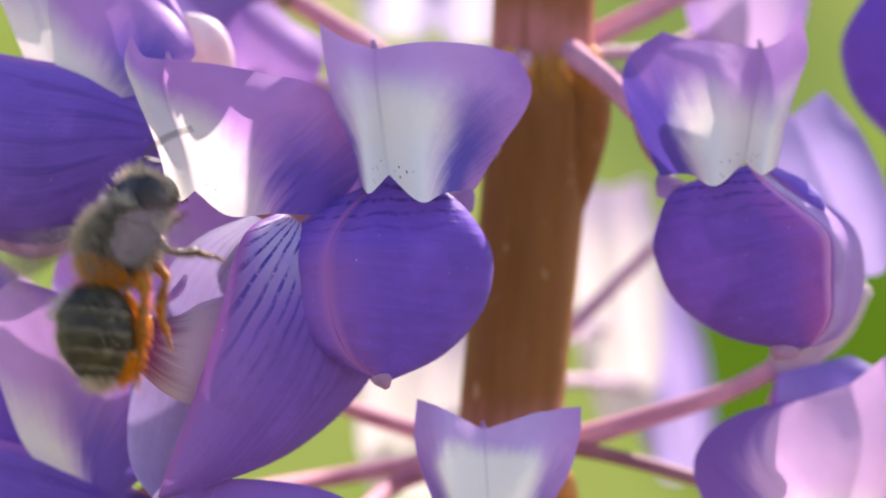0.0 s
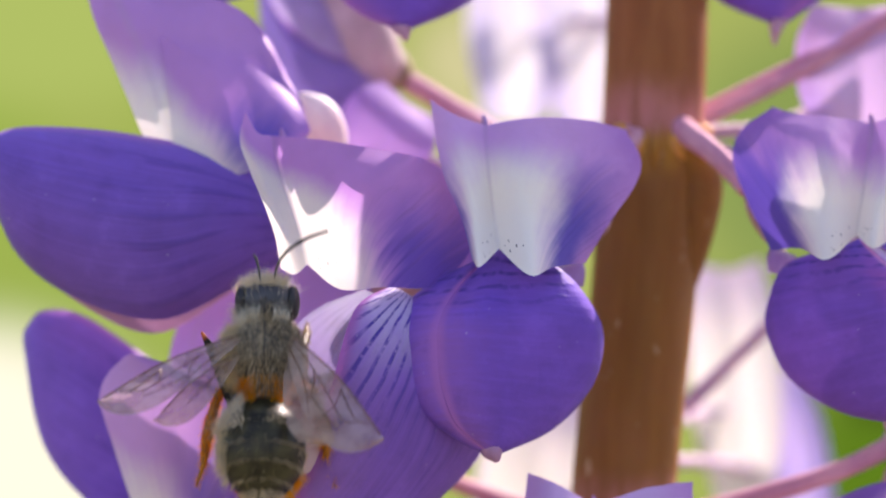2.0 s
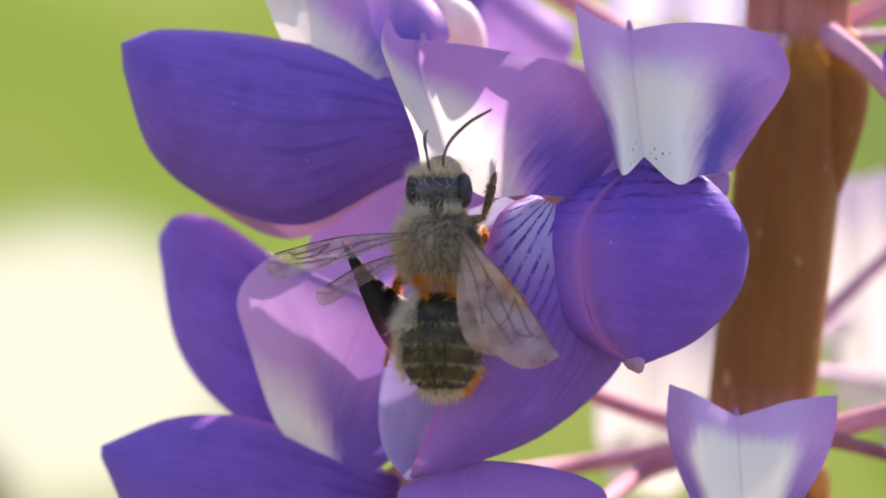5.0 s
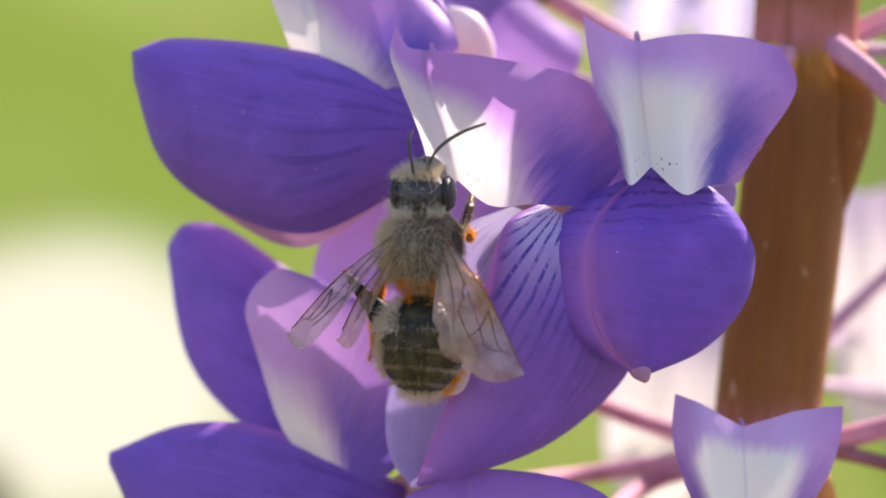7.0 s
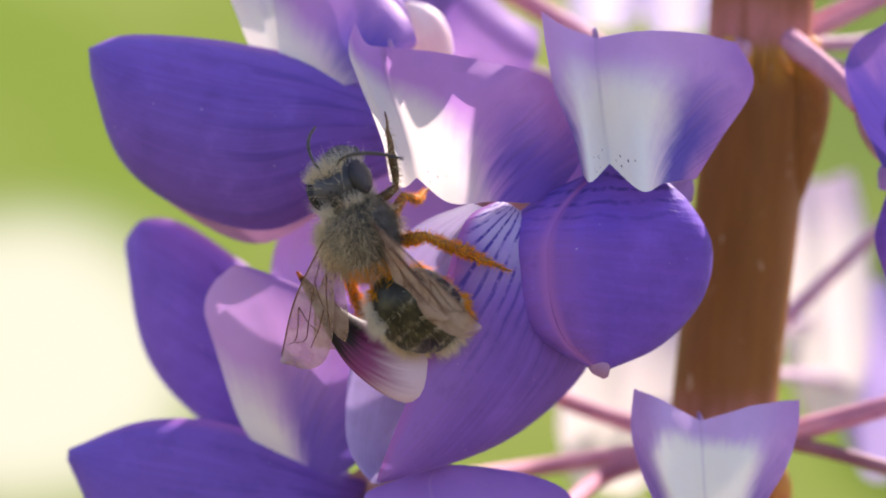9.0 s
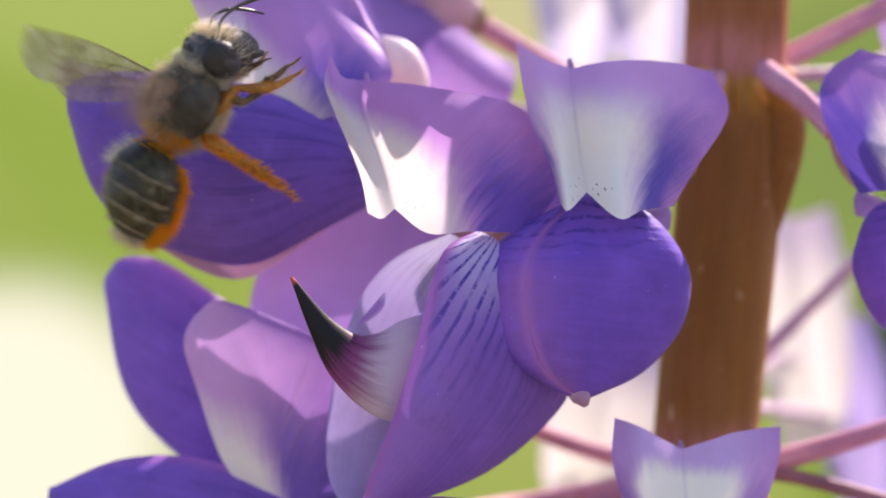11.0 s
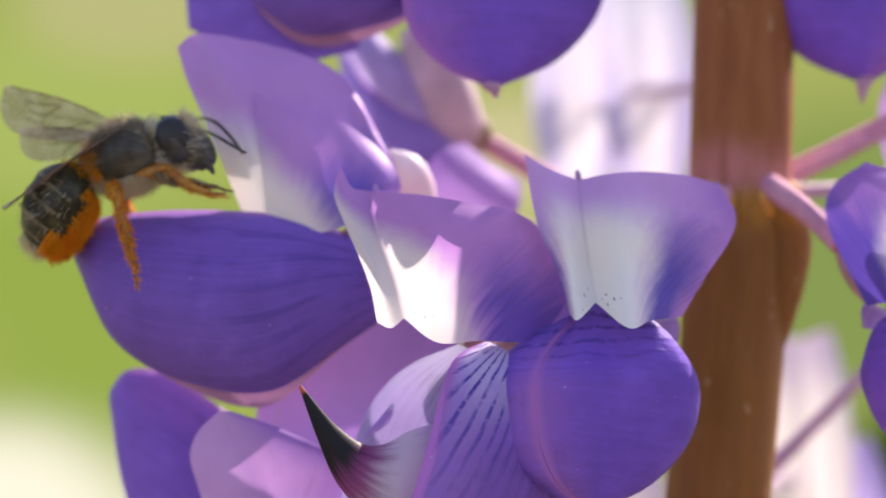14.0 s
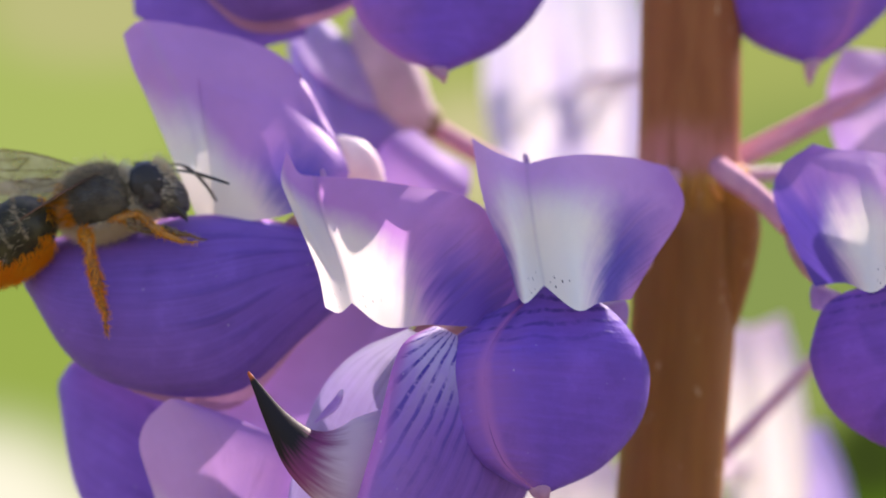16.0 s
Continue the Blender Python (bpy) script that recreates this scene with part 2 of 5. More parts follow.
BANNER_CURL = banner_material("banner_petal_curl", top=0.60, soft=0.54, flank=0.40, lean=2.0, lilac=(0.54, 0.26, 0.65), violet=(0.42, 0.19, 0.59), blue=(0.13, 0.08, 0.50), patch_at=(0.28, 0.74, 0.52), through=0.20, dotted=0.0)
# lighter lilac copy, making up for sun blocked from the lower left banner
BANNER_SOFT = banner_material("banner_petal_soft", top=0.52, soft=0.40, flank=0.40, lean=1.0, lilac=(0.60, 0.33, 0.69), violet=(0.44, 0.20, 0.60), blue=(0.16, 0.09, 0.48), patch_at=(0.42, 1.1, 0.36), through=0.24, dotted=0.0)
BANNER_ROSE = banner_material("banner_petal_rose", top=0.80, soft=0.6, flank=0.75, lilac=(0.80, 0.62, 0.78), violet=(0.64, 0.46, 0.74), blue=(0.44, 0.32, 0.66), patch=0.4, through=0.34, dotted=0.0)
BANNER_BLUSH = banner_material("banner_petal_blush", top=-0.6, lilac=(0.64, 0.44, 0.74), violet=(0.50, 0.32, 0.70), blue=(0.34, 0.22, 0.64), patch=0.5, dotted=0.0)
BANNER_VIOLET = banner_material("banner_petal_violet", top=-0.6, lilac=(0.34, 0.16, 0.56), violet=(0.26, 0.11, 0.50), patch=0.4, through=0.22, dotted=0.0)
BANNER_LILAC = banner_material("banner_petal_lilac", top=-0.6, lilac=(0.53, 0.29, 0.71), violet=(0.38, 0.18, 0.60), patch=0.2, through=0.25, dotted=0.0)
# lilac whitened so the rear petals look sunlit from the front
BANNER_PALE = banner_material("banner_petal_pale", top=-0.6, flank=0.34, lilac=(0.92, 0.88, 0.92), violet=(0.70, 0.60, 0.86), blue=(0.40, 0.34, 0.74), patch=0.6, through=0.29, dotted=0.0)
# lilac lightened to carry the sunlight missing on the lower right banner
BANNER_LIT = banner_material("banner_petal_lit", top=0.30, soft=0.4, flank=0.40, lilac=(0.78, 0.48, 0.80), violet=(0.56, 0.26, 0.66), blue=(0.24, 0.11, 0.50), patch_at=(0.58, 1.7, 1.3), through=0.42, dotted=0.0)
BANNER_SKY = banner_material("banner_petal_lavender", top=-0.6, lilac=(0.52, 0.41, 0.80), violet=(0.38, 0.27, 0.70), patch=0.2, through=0.35, dotted=0.0)
WING = wing_material("wing_petal", cross=True, reach=0.20, strength=0.85, through=0.03)
WING_ROSY = wing_material("wing_petal_rosy", main=(0.175, 0.068, 0.43), edge=(0.40, 0.10, 0.42), cross=True, reach=0.20, strength=0.85, through=0.05, ridge=(0.62, 0.24, 0.55))
WING_DEEP = wing_material("wing_petal_deep", main=(0.178, 0.090, 0.46), edge=(0.24, 0.115, 0.50), base=(0.21, 0.115, 0.50), strength=0.36, reach=0.40, through=0.05, lines=30.0, wavy=3.0)
WING_RIM = wing_material("wing_petal_rim", main=(0.42, 0.22, 0.36), edge=(0.50, 0.28, 0.42), base=(0.42, 0.22, 0.40), strength=0.1, through=0.15)
WING_OPEN = wing_material("wing_petal_veined", main=(0.205, 0.095, 0.47), edge=(0.33, 0.165, 0.56), base=(0.60, 0.55, 0.76), vein=(0.055, 0.035, 0.32), reach=0.50, strength=1.0, through=0.11, lines=92.0, fade=0.55, beaded=True, wavy=4.5, along=True)
WING_DUSK = wing_material("wing_petal_dusk", main=(0.27, 0.19, 0.54), edge=(0.36, 0.26, 0.62), base=(0.40, 0.32, 0.64), strength=0.2, through=0.15)
WING_INNER = wing_material("wing_petal_inner", main=(0.45, 0.35, 0.66), edge=(0.50, 0.42, 0.70), base=(0.58, 0.58, 0.76), reach=0.2, strength=0.3, through=0.3)
WING_PALE = wing_material("wing_petal_pale", main=(0.42, 0.24, 0.62), edge=(0.60, 0.42, 0.74), base=(0.74, 0.66, 0.82), strength=0.2, through=0.35)
KEEL = keel_material()
TIP = plain_material("keel_tip", (0.52, 0.27, 0.48), (0.66, 0.40, 0.56), 900.0, 0.4, 0.3)
POINT = plain_material("petal_point", (0.46, 0.24, 0.56), (0.60, 0.36, 0.62), 900.0, 0.4, 0.3)
CALYX_PALE = plain_material("calyx_pale", (0.74, 0.58, 0.62), (0.56, 0.42, 0.44), 400.0, 0.6, 0.15)
CALYX_OLIVE = plain_material("calyx_olive", (0.26, 0.20, 0.10), (0.36, 0.24, 0.16), 400.0, 0.6, 0.1)
CALYX = plain_material("calyx", (0.62, 0.36, 0.40), (0.42, 0.26, 0.16), 500.0, 0.6, 0.2)
BUD = plain_material("bud", (0.94, 0.88, 0.88), (0.82, 0.62, 0.70), 300.0, 0.5, 0.28)
PEDICEL = plain_material("pedicel", (0.80, 0.42, 0.50), (0.60, 0.27, 0.38), 380.0, 0.7, 0.12, Specular_IOR_Level=0.25)
PEDICEL_DUSK = plain_material("pedicel_dusk", (0.66, 0.46, 0.60), (0.52, 0.34, 0.50), 380.0, 0.5, 0.12)
PEDICEL_DARK = plain_material("pedicel_dark", (0.40, 0.19, 0.22), (0.28, 0.11, 0.14), 380.0, 0.6, 0.05)
STEM = stem_material()
NODE = plain_material("stem_node", (0.78, 0.38, 0.04), (0.62, 0.22, 0.10), 420.0, 0.5, 0.1)


# ---- building helpers ----
UNIT = 0.0000275


def at(u, v, d):
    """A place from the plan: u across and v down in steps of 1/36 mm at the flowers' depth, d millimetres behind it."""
    k = UNIT * (1 + d / 97.25)
    return Vector(((u - 784) * k, d * 0.001, (441 - v) * k + HEIGHT))


def glide(points, n):
    """n + 1 places on a smooth line through the points, evenly by point."""
    p = [Vector(q) for q in points]
    p = [2 * p[0] - p[1], *p, 2 * p[-1] - p[-2]]
    out = []
    for i in range(n + 1):
        x = i / n * (len(p) - 3)
        k = min(int(x), len(p) - 4)
        s = x - k
        a, b, c, d = p[k:k + 4]
        out.append(0.5 * (2 * b + (c - a) * s + (2 * a - 5 * b + 4 * c - d) * s * s + (3 * b - a - 3 * c + d) * s ** 3))
    return out


def glide1(values, n):
    return [q.x for q in glide([(v, 0, 0) for v in values], n)]


def mesh_of(name, verts, faces, uvs, material, smooth=True):
    me = bpy.data.meshes.new(name)
    me.from_pydata([tuple(v) for v in verts], [], faces)
    if uvs:
        layer = me.uv_layers.new(name="plan")
        for loop in me.loops:
            layer.data[loop.index].uv = uvs[loop.vertex_index]
    me.materials.append(material)
    if smooth:
        me.shade_smooth()
    me.update()
    return me


def under(name, me, parent=None, label=""):
    ob = new(name, me)
    if parent is not None:
        ob.parent = parent
    return tagged(ob, label)


def petal_mesh(name, curves, bulges, material, across=None, n=36, m=12, wrinkle=0.05, seed=0.0, rounding=(0, 0), scallop=0.0, steep=0.62):
    """A petal through lines that run from its base to its tip; between two lines it swells by bulges (mm, towards the viewer)."""
    lines = [glide([at(*p) for p in c], n) for c in curves]
    k = len(lines)
    for edge, inner, reach in ((0, 1, rounding[0]), (k - 1, k - 2, rounding[1])):
        for i in range(n + 1):
            x = (i / n - (1 - reach)) / reach if reach else 0
            if x > 0:
                lines[edge][i] = lines[inner][i].lerp(lines[edge][i], max(0.02, 1 - x ** 2.4) ** 0.5)
    across = across or [i / (k - 1) for i in range(k)]
    verts, uvs = [], []
    for i in range(n + 1):
        u = i / n
        swell = math.sin(math.pi * min(1, max(0, u))) ** 0.6
        for j in range(k - 1):
            for q in range(m + (j == k - 2)):
                s = q / m
                p = lines[j][i].lerp(lines[j + 1][i], s)
                side = (lines[j + 1][i] - lines[j][i])
                b = bulges[j] * 0.001 * swell * (4 * s * (1 - s)) ** steep
                out = Vector((0, -1, 0))
                if side.length > 1e-7:
                    out = (out - side.normalized() * out.dot(side.normalized()))
                    out = out.normalized() if out.length > 1e-3 else Vector((0, -1, 0))
                p = p + out * b
                w = noise.noise(p * 420 + Vector((seed, 0, 0))) * wrinkle + noise.noise(p * 1300 + Vector((0, seed, 0))) * wrinkle * 0.35
                if u < 0.16 and scallop:
                    down = lines[j][0].lerp(lines[j + 1][0], s) - lines[j][2].lerp(lines[j + 1][2], s)
                    p = p + down.normalized() * (scallop * 0.001 * min(1.0, (lines[j][0] - lines[j + 1][0]).length / 0.0012) * (4 * s * (1 - s)) ** 0.7 * (1 - u / 0.16))
                verts.append(p + Vector((0.2, -1, 0.1)) * 0.001 * w)
                uvs.append((u, across[j] + (across[j + 1] - across[j]) * s))
    row = (k - 1) * m + 1
    faces = [(a * row + b, a * row + b + 1, a * row + row + b + 1, a * row + row + b) for a in range(n) for b in range(row - 1)]
    return mesh_of(name, verts, faces, uvs, material)


def spline_row(places, m, creases=()):
    """Places on a smooth row across the given ones, m to a gap, with a sharp fold at the creases."""
    out, k = [], len(places)
    for j in range(k - 1):
        b, c = places[j], places[j + 1]
        a = places[j - 1] if j > 0 and j not in creases else 2 * b - c
        d = places[j + 2] if j + 2 < k and j + 1 not in creases else 2 * c - b
        for q in range(m + (j == k - 2)):
            s = q / m
            out.append(0.5 * (2 * b + (c - a) * s + (2 * a - 5 * b + 4 * c - d) * s * s + (3 * b - a - 3 * c + d) * s ** 3))
    return out


def loft_petal(name, lines, across, material, creases=(), n=44, m=9, wrinkle=0.05, seed=0.0, ragged=0.05):
    """A petal swept smoothly across lines that run from its base to its tip; creases stay folded and the rim is a little uneven."""
    runs = [glide([at(*p) for p in c], n) for c in lines]
    verts, uvs = [], []
    for i in range(n + 1):
        u = i / n
        row = spline_row([r[i] for r in runs], m, creases)
        vs = [q.x for q in spline_row([Vector((a, 0, 0)) for a in across], m, range(len(across)))]
        for k, (p, v) in enumerate(zip(row, vs)):
            w = noise.noise(p * 420 + Vector((seed, 0, 0))) * wrinkle + noise.noise(p * 1300 + Vector((0, seed, 0))) * wrinkle * 0.35
            rim = max(0.0, u - 0.88) / 0.12
            edge = max(0.0, 1 - min(k, len(row) - 1 - k) / 5)
            p = p + Vector((0.2, -1, 0.1)) * 0.001 * w + Vector((0.3, 0.5, 1)) * 0.001 * ragged * (rim + edge * 0.6) * noise.noise(p * 900 + Vector((seed, seed, 3)))
            verts.append(p)
            uvs.append((u, v))
    row = (len(lines) - 1) * m + 1
    faces = [(a * row + b, a * row + b + 1, a * row + row + b + 1, a * row + row + b) for a in range(n) for b in range(row - 1)]
    return mesh_of(name, verts, faces, uvs, material)


def tube_mesh(name, points, radii, material, n=24, sides=12, flat=1.0, raw=False):
    """A round stalk along points (plan places, or metres when raw) with radii in millimetres."""
    line = glide(points if raw else [at(*p) for p in points], n)
    rad = glide1(radii, n)
    verts, uvs = [], []
    up = Vector((0.31, -0.9, 0.2))
    for i, p in enumerate(line):
        along = (line[min(i + 1, n)] - line[max(i - 1, 0)]).normalized()
        x = up.cross(along).normalized()
        y = along.cross(x)
        for k in range(sides + 1):
            a = 2 * math.pi * k / sides
            verts.append(p + (x * math.cos(a) + y * math.sin(a) * flat) * max(rad[i], 0.004) * 0.001)
            uvs.append((i / n, k / sides))
    r = sides + 1
    faces = [(a * r + b, a * r + b + 1, a * r + r + b + 1, a * r + r + b) for a in range(n) for b in range(sides)]
    faces += [tuple(range(sides - 1, -1, -1)), tuple(n * r + b for b in range(sides))]
    return mesh_of(name, verts, faces, uvs, material)


def joined(name, meshes, material):
    """One mesh out of several."""
    verts, faces, uvs = [], [], []
    for me in meshes:
        k = len(verts)
        verts += [v.co.copy() for v in me.vertices]
        uv = {l.vertex_index: tuple(me.uv_layers[0].data[l.index].uv) for l in me.loops} if me.uv_layers else {}
        uvs += [uv.get(i, (0, 0)) for i in range(len(me.vertices))]
        faces += [tuple(i + k for i in p.vertices) for p in me.polygons]
    return mesh_of(name, verts, faces, uvs, material)


def cup_mesh(name, base, towards, width, length, material):
    """A calyx: a small lobed cup from base, open towards a direction."""
    a = at(*base)
    d = (at(*towards) - a).normalized()
    x = d.orthogonal().normalized()
    y = d.cross(x)
    verts, uvs, n, s = [], [], 10, 20
    for i in range(n + 1):
        t = i / n
        r = width * (0.25 + 0.75 * math.sin(min(1, t * 1.25) * math.pi / 2)) * 0.001
        for k in range(s + 1):
            ang = 2 * math.pi * k / s
            lip = 1 + 0.35 * math.cos(2 * ang) * t * t
            verts.append(a + d * (t * length * lip * 0.001) + (x * math.cos(ang) + y * math.sin(ang)) * r)
            uvs.append((t, k / s))
    r = s + 1
    faces = [(i * r + k, i * r + k + 1, i * r + r + k + 1, i * r + r + k) for i in range(n) for k in range(s)]
    return mesh_of(name, verts, faces, uvs, material)


def shifted(curve, du, dv, dd):
    return [(u + du, v + dv, d + dd) for u, v, d in curve]


GROUP = "flowers of the lupine spike"


def flower(label, origin, banner=None, wings=(), keel=None, tip=None, calyx=None, pedicel=None, dd=0.0, seed=0.0, apex=None, claws=(), cup=None, stalk_material=None, crinkle=0.06, loft=None, folds=(), calyx_material=None):
    """One lupine flower: banner petal, two wing petals round the keel, calyx and pedicel, all placed about its own base."""
    thing = new("lupine_flower")
    tagged(thing, label, "flower", GROUP)
    base = at(*origin)
    thing.location = base
    made = []
    if banner:
        lines, bulges, across, material, rounding = (*banner, (0.0, 0.0))[:5]
        made.append(under("banner_petal", petal_mesh("banner_petal", [shifted(c, 0, 0, dd) for c in lines], bulges, material, across, seed=seed, rounding=rounding, scallop=0.45, wrinkle=crinkle, steep=0.95), thing, "white and violet banner petal"))
    if loft:
        lines, across, material, creases = loft
        made.append(under("banner_petal", loft_petal("banner_petal", [shifted(c, 0, 0, dd) for c in lines], across, material, creases, seed=seed, wrinkle=crinkle), thing, "white and violet banner petal"))
    for lines, across, material in folds:
        made.append(under("banner_fold", loft_petal("banner_fold", [shifted(c, 0, 0, dd) for c in lines], across, material, seed=seed + 9, n=24), made[0], "folded lobe of the banner"))
    for k, (lines, bulges, material, words) in enumerate(wings):
        made.append(under("wing_petal", petal_mesh("wing_petal", [shifted(c, 0, 0, dd) for c in lines], bulges, material, seed=seed + k + 3, wrinkle=0.07, m=20), thing, words))
    for lines in claws:
        made.append(under("petal_claw", petal_mesh("petal_claw", [shifted(c, 0, 0, dd) for c in lines], (0.3,), WING_PALE, n=12, seed=seed), thing, "pale blue base of a wing petal"))
    if keel:
        made.append(under("keel_petal", tube_mesh("keel_petal", shifted(keel[0], 0, 0, dd), keel[1], KEEL, 40, 24, 0.5), thing, "pale keel with a black beak"))
    if tip:
        made.append(under("keel_tip", tube_mesh("keel_tip", shifted(tip[0], 0, 0, dd), tip[1], TIP, 12, 12), thing, "rosy tip of the keel"))
    if calyx:
        made.append(under("calyx", cup_mesh("calyx", *calyx, calyx_material or CALYX), thing, "pinkish downy calyx"))
    if cup:
        made.append(under("calyx", tube_mesh("calyx", *cup, CALYX_PALE, 20, 16), thing, "pale pink downy calyx"))
    if pedicel:
        made.append(under("pedicel", tube_mesh("pedicel", *pedicel, stalk_material or PEDICEL), thing, "pink flower stalk"))
    if apex:
        u, v, d = apex
        made.append(under("petal_point", tube_mesh("petal_point", [(u, v + 8, d + dd), (u - 1, v - 4, d + dd), (u - 3, v - 16, d + dd)], [0.20, 0.16, 0.09], POINT, 8, 8), made[0], "small violet point in the notch"))
    for ob in made:
        ob.data.transform(Matrix.Translation(-base))
    return thing


# ---- ground and distance ----
# pale warm tones picked to bounce fill light up onto the petals
def ground_material():
    n = Net("meadow")
    p = n.place()
    a = n.mix(n.ramp(n.noise(p, 6.0, 5.0), 0.35, 0.65), (0.11, 0.095, 0.05), (0.18, 0.15, 0.08))
    return n.surface(n.mix(n.ramp(n.noise(p, 60.0, 3.0), 0.4, 0.7), a, (0.25, 0.22, 0.13)), 0.8, 0.0, n.bump(n.noise(p, 90.0), 0.6, 0.02))


def distance_material():
    """Glowing meadow far out of focus: greens of several depths, a pale patch of painted sunlight and dark foliage."""
    n = Net("distance")
    p = n.place()
    sep = n.tree.nodes.new("ShaderNodeSeparateXYZ")
    n.tree.links.new(p, sep.inputs[0])
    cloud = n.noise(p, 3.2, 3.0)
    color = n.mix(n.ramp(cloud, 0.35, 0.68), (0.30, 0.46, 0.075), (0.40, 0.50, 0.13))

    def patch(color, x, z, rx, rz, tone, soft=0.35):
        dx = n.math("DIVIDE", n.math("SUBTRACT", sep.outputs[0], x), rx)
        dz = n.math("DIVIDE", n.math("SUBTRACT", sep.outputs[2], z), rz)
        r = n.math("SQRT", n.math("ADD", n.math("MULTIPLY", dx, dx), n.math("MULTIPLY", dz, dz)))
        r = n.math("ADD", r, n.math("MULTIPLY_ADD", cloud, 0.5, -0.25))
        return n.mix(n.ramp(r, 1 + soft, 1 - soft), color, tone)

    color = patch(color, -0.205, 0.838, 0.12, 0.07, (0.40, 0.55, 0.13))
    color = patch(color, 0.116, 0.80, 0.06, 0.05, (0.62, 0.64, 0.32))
    # sunlight on the meadow, painted as a bright cream patch
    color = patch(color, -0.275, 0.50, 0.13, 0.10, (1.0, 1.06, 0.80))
    # darkened lower left corner, painted into the glow
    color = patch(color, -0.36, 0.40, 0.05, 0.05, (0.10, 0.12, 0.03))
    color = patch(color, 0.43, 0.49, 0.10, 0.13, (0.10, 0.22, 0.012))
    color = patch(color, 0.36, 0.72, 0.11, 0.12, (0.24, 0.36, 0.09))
    # near-black spot painted for the darkened lower right corner
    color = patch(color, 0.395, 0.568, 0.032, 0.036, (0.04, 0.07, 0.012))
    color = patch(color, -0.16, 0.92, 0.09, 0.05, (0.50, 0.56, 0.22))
    # the backdrop gives its own light; the sun does not light it
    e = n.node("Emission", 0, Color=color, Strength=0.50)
    o = n.tree.nodes.new("ShaderNodeOutputMaterial")
    n.tree.links.new(e, o.inputs[0])
    return n.mat


def sheet(name, x0, x1, y0, y1, z, material, nx=24, ny=24, lump=0.0):
    verts = [(x0 + (x1 - x0) * i / nx, y0 + (y1 - y0) * j / ny, z + lump * noise.noise(Vector((i * 0.7, j * 0.7, 0)))) for j in range(ny + 1) for i in range(nx + 1)]
    faces = [(j * (nx + 1) + i, j * (nx + 1) + i + 1, (j + 1) * (nx + 1) + i + 1, (j + 1) * (nx + 1) + i) for j in range(ny) for i in range(nx)]
    return under(name, mesh_of(name, verts, faces, None, material))


ground = tagged(sheet("ground", -400, 400, -400, 400, 0.0, ground_material()), "unseen meadow ground below the lupine, toned pale to bounce fill light", "ground", kind="structure")
FAR = 1.4
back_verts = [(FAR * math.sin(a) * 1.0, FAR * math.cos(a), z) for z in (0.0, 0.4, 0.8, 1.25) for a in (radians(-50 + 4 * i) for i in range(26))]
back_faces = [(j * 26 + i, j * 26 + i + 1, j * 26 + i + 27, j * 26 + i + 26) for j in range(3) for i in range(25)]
backdrop = tagged(under("backdrop", mesh_of("backdrop", back_verts, back_faces, None, distance_material())), "glowing backdrop painted as a blurred sunlit green meadow", "backdrop", kind="structure")

# ---- the stem ----
plant = tagged(new("lupine_plant"), "tall garden lupine with thick reddish-brown stem and pink stalks", "lupine")
stem = under("stem", tube_mesh("stem", [(1322, 1500, 8), (1340, 1100, 8), (1358, 740, 8), (1402, 360, 8), (1425, 60, 8), (1440, -224, 8), (1462, -800, 8)],
                                           [3.0, 2.9, 2.78, 2.78, 2.72, 2.68, 2.5], STEM, 90, 40), plant, "thick reddish-brown stem")
lower = tube_mesh("lower_stem", [(1322, 1500, 8), (1200, 6000, 14), (1000, 14000, 24), (940, 21900, 30)], [3.0, 3.6, 4.2, 4.6], STEM, 40, 20)
under("stem", lower, plant, "lower stem")


def whorl(u, v, d):
    """The swollen ring where the flower stalks leave the stem."""
    for k in range(5):
        a = k * 2 * math.pi / 5 - 0.42
        x, y = 2.55 * math.sin(a), -2.55 * math.cos(a)
        knob = [(u + x * 34, v + 14, d + y * 1.0), (u + x * 39, v - 6, d + y * 1.16), (u + x * 43, v - 16, d + y * 1.26)]
        under("stalk_foot", tube_mesh("stalk_foot", knob, [0.16, 0.30, 0.22], PEDICEL, 8, 10), plant, "pink foot of a flower stalk")
    for k in range(7):
        a = k * 2 * math.pi / 7 + 0.3
        x, y = 2.6 * math.sin(a), -2.6 * math.cos(a)
        if abs(x) < 1.2 and y < 0:
            continue
        p0, p1, p2 = (u + x * 31, v + 60, d + y * 0.88), (u + x * 33, v + 14, d + y * 0.96), (u + x * 42, v - 16, d + y * 1.32)
        under("leaf_scar", tube_mesh("leaf_scar", [p0, p1, p2], [0.10, 0.85, 0.36], NODE, 8, 10), plant, "orange-yellow swelling under a stalk")


whorl(1424, 96, 8)
under("stalk_base", tube_mesh("stalk_base", [(1452, 440, 7.6), (1474, 330, 7.4), (1498, 225, 7.0), (1508, 165, 6.6), (1486, 104, 5.8)], [0.4, 1.1, 1.35, 1.15, 0.6], STEM, 20, 20), plant, "ridge where a stalk runs down the stem")
under("leaf_scar", tube_mesh("leaf_scar", [(1480, 150, 6.0), (1474, 126, 5.5), (1466, 106, 5.4), (1456, 92, 5.9)], [0.10, 0.30, 0.36, 0.2], NODE, 12, 12), plant, "orange-yellow swelling under a stalk")
under("leaf_scar", tube_mesh("leaf_scar", [(1398, 150, 5.8), (1402, 120, 5.5), (1408, 100, 5.5)], [0.08, 0.24, 0.16], NODE, 12, 12), plant, "orange-yellow swelling under a stalk")
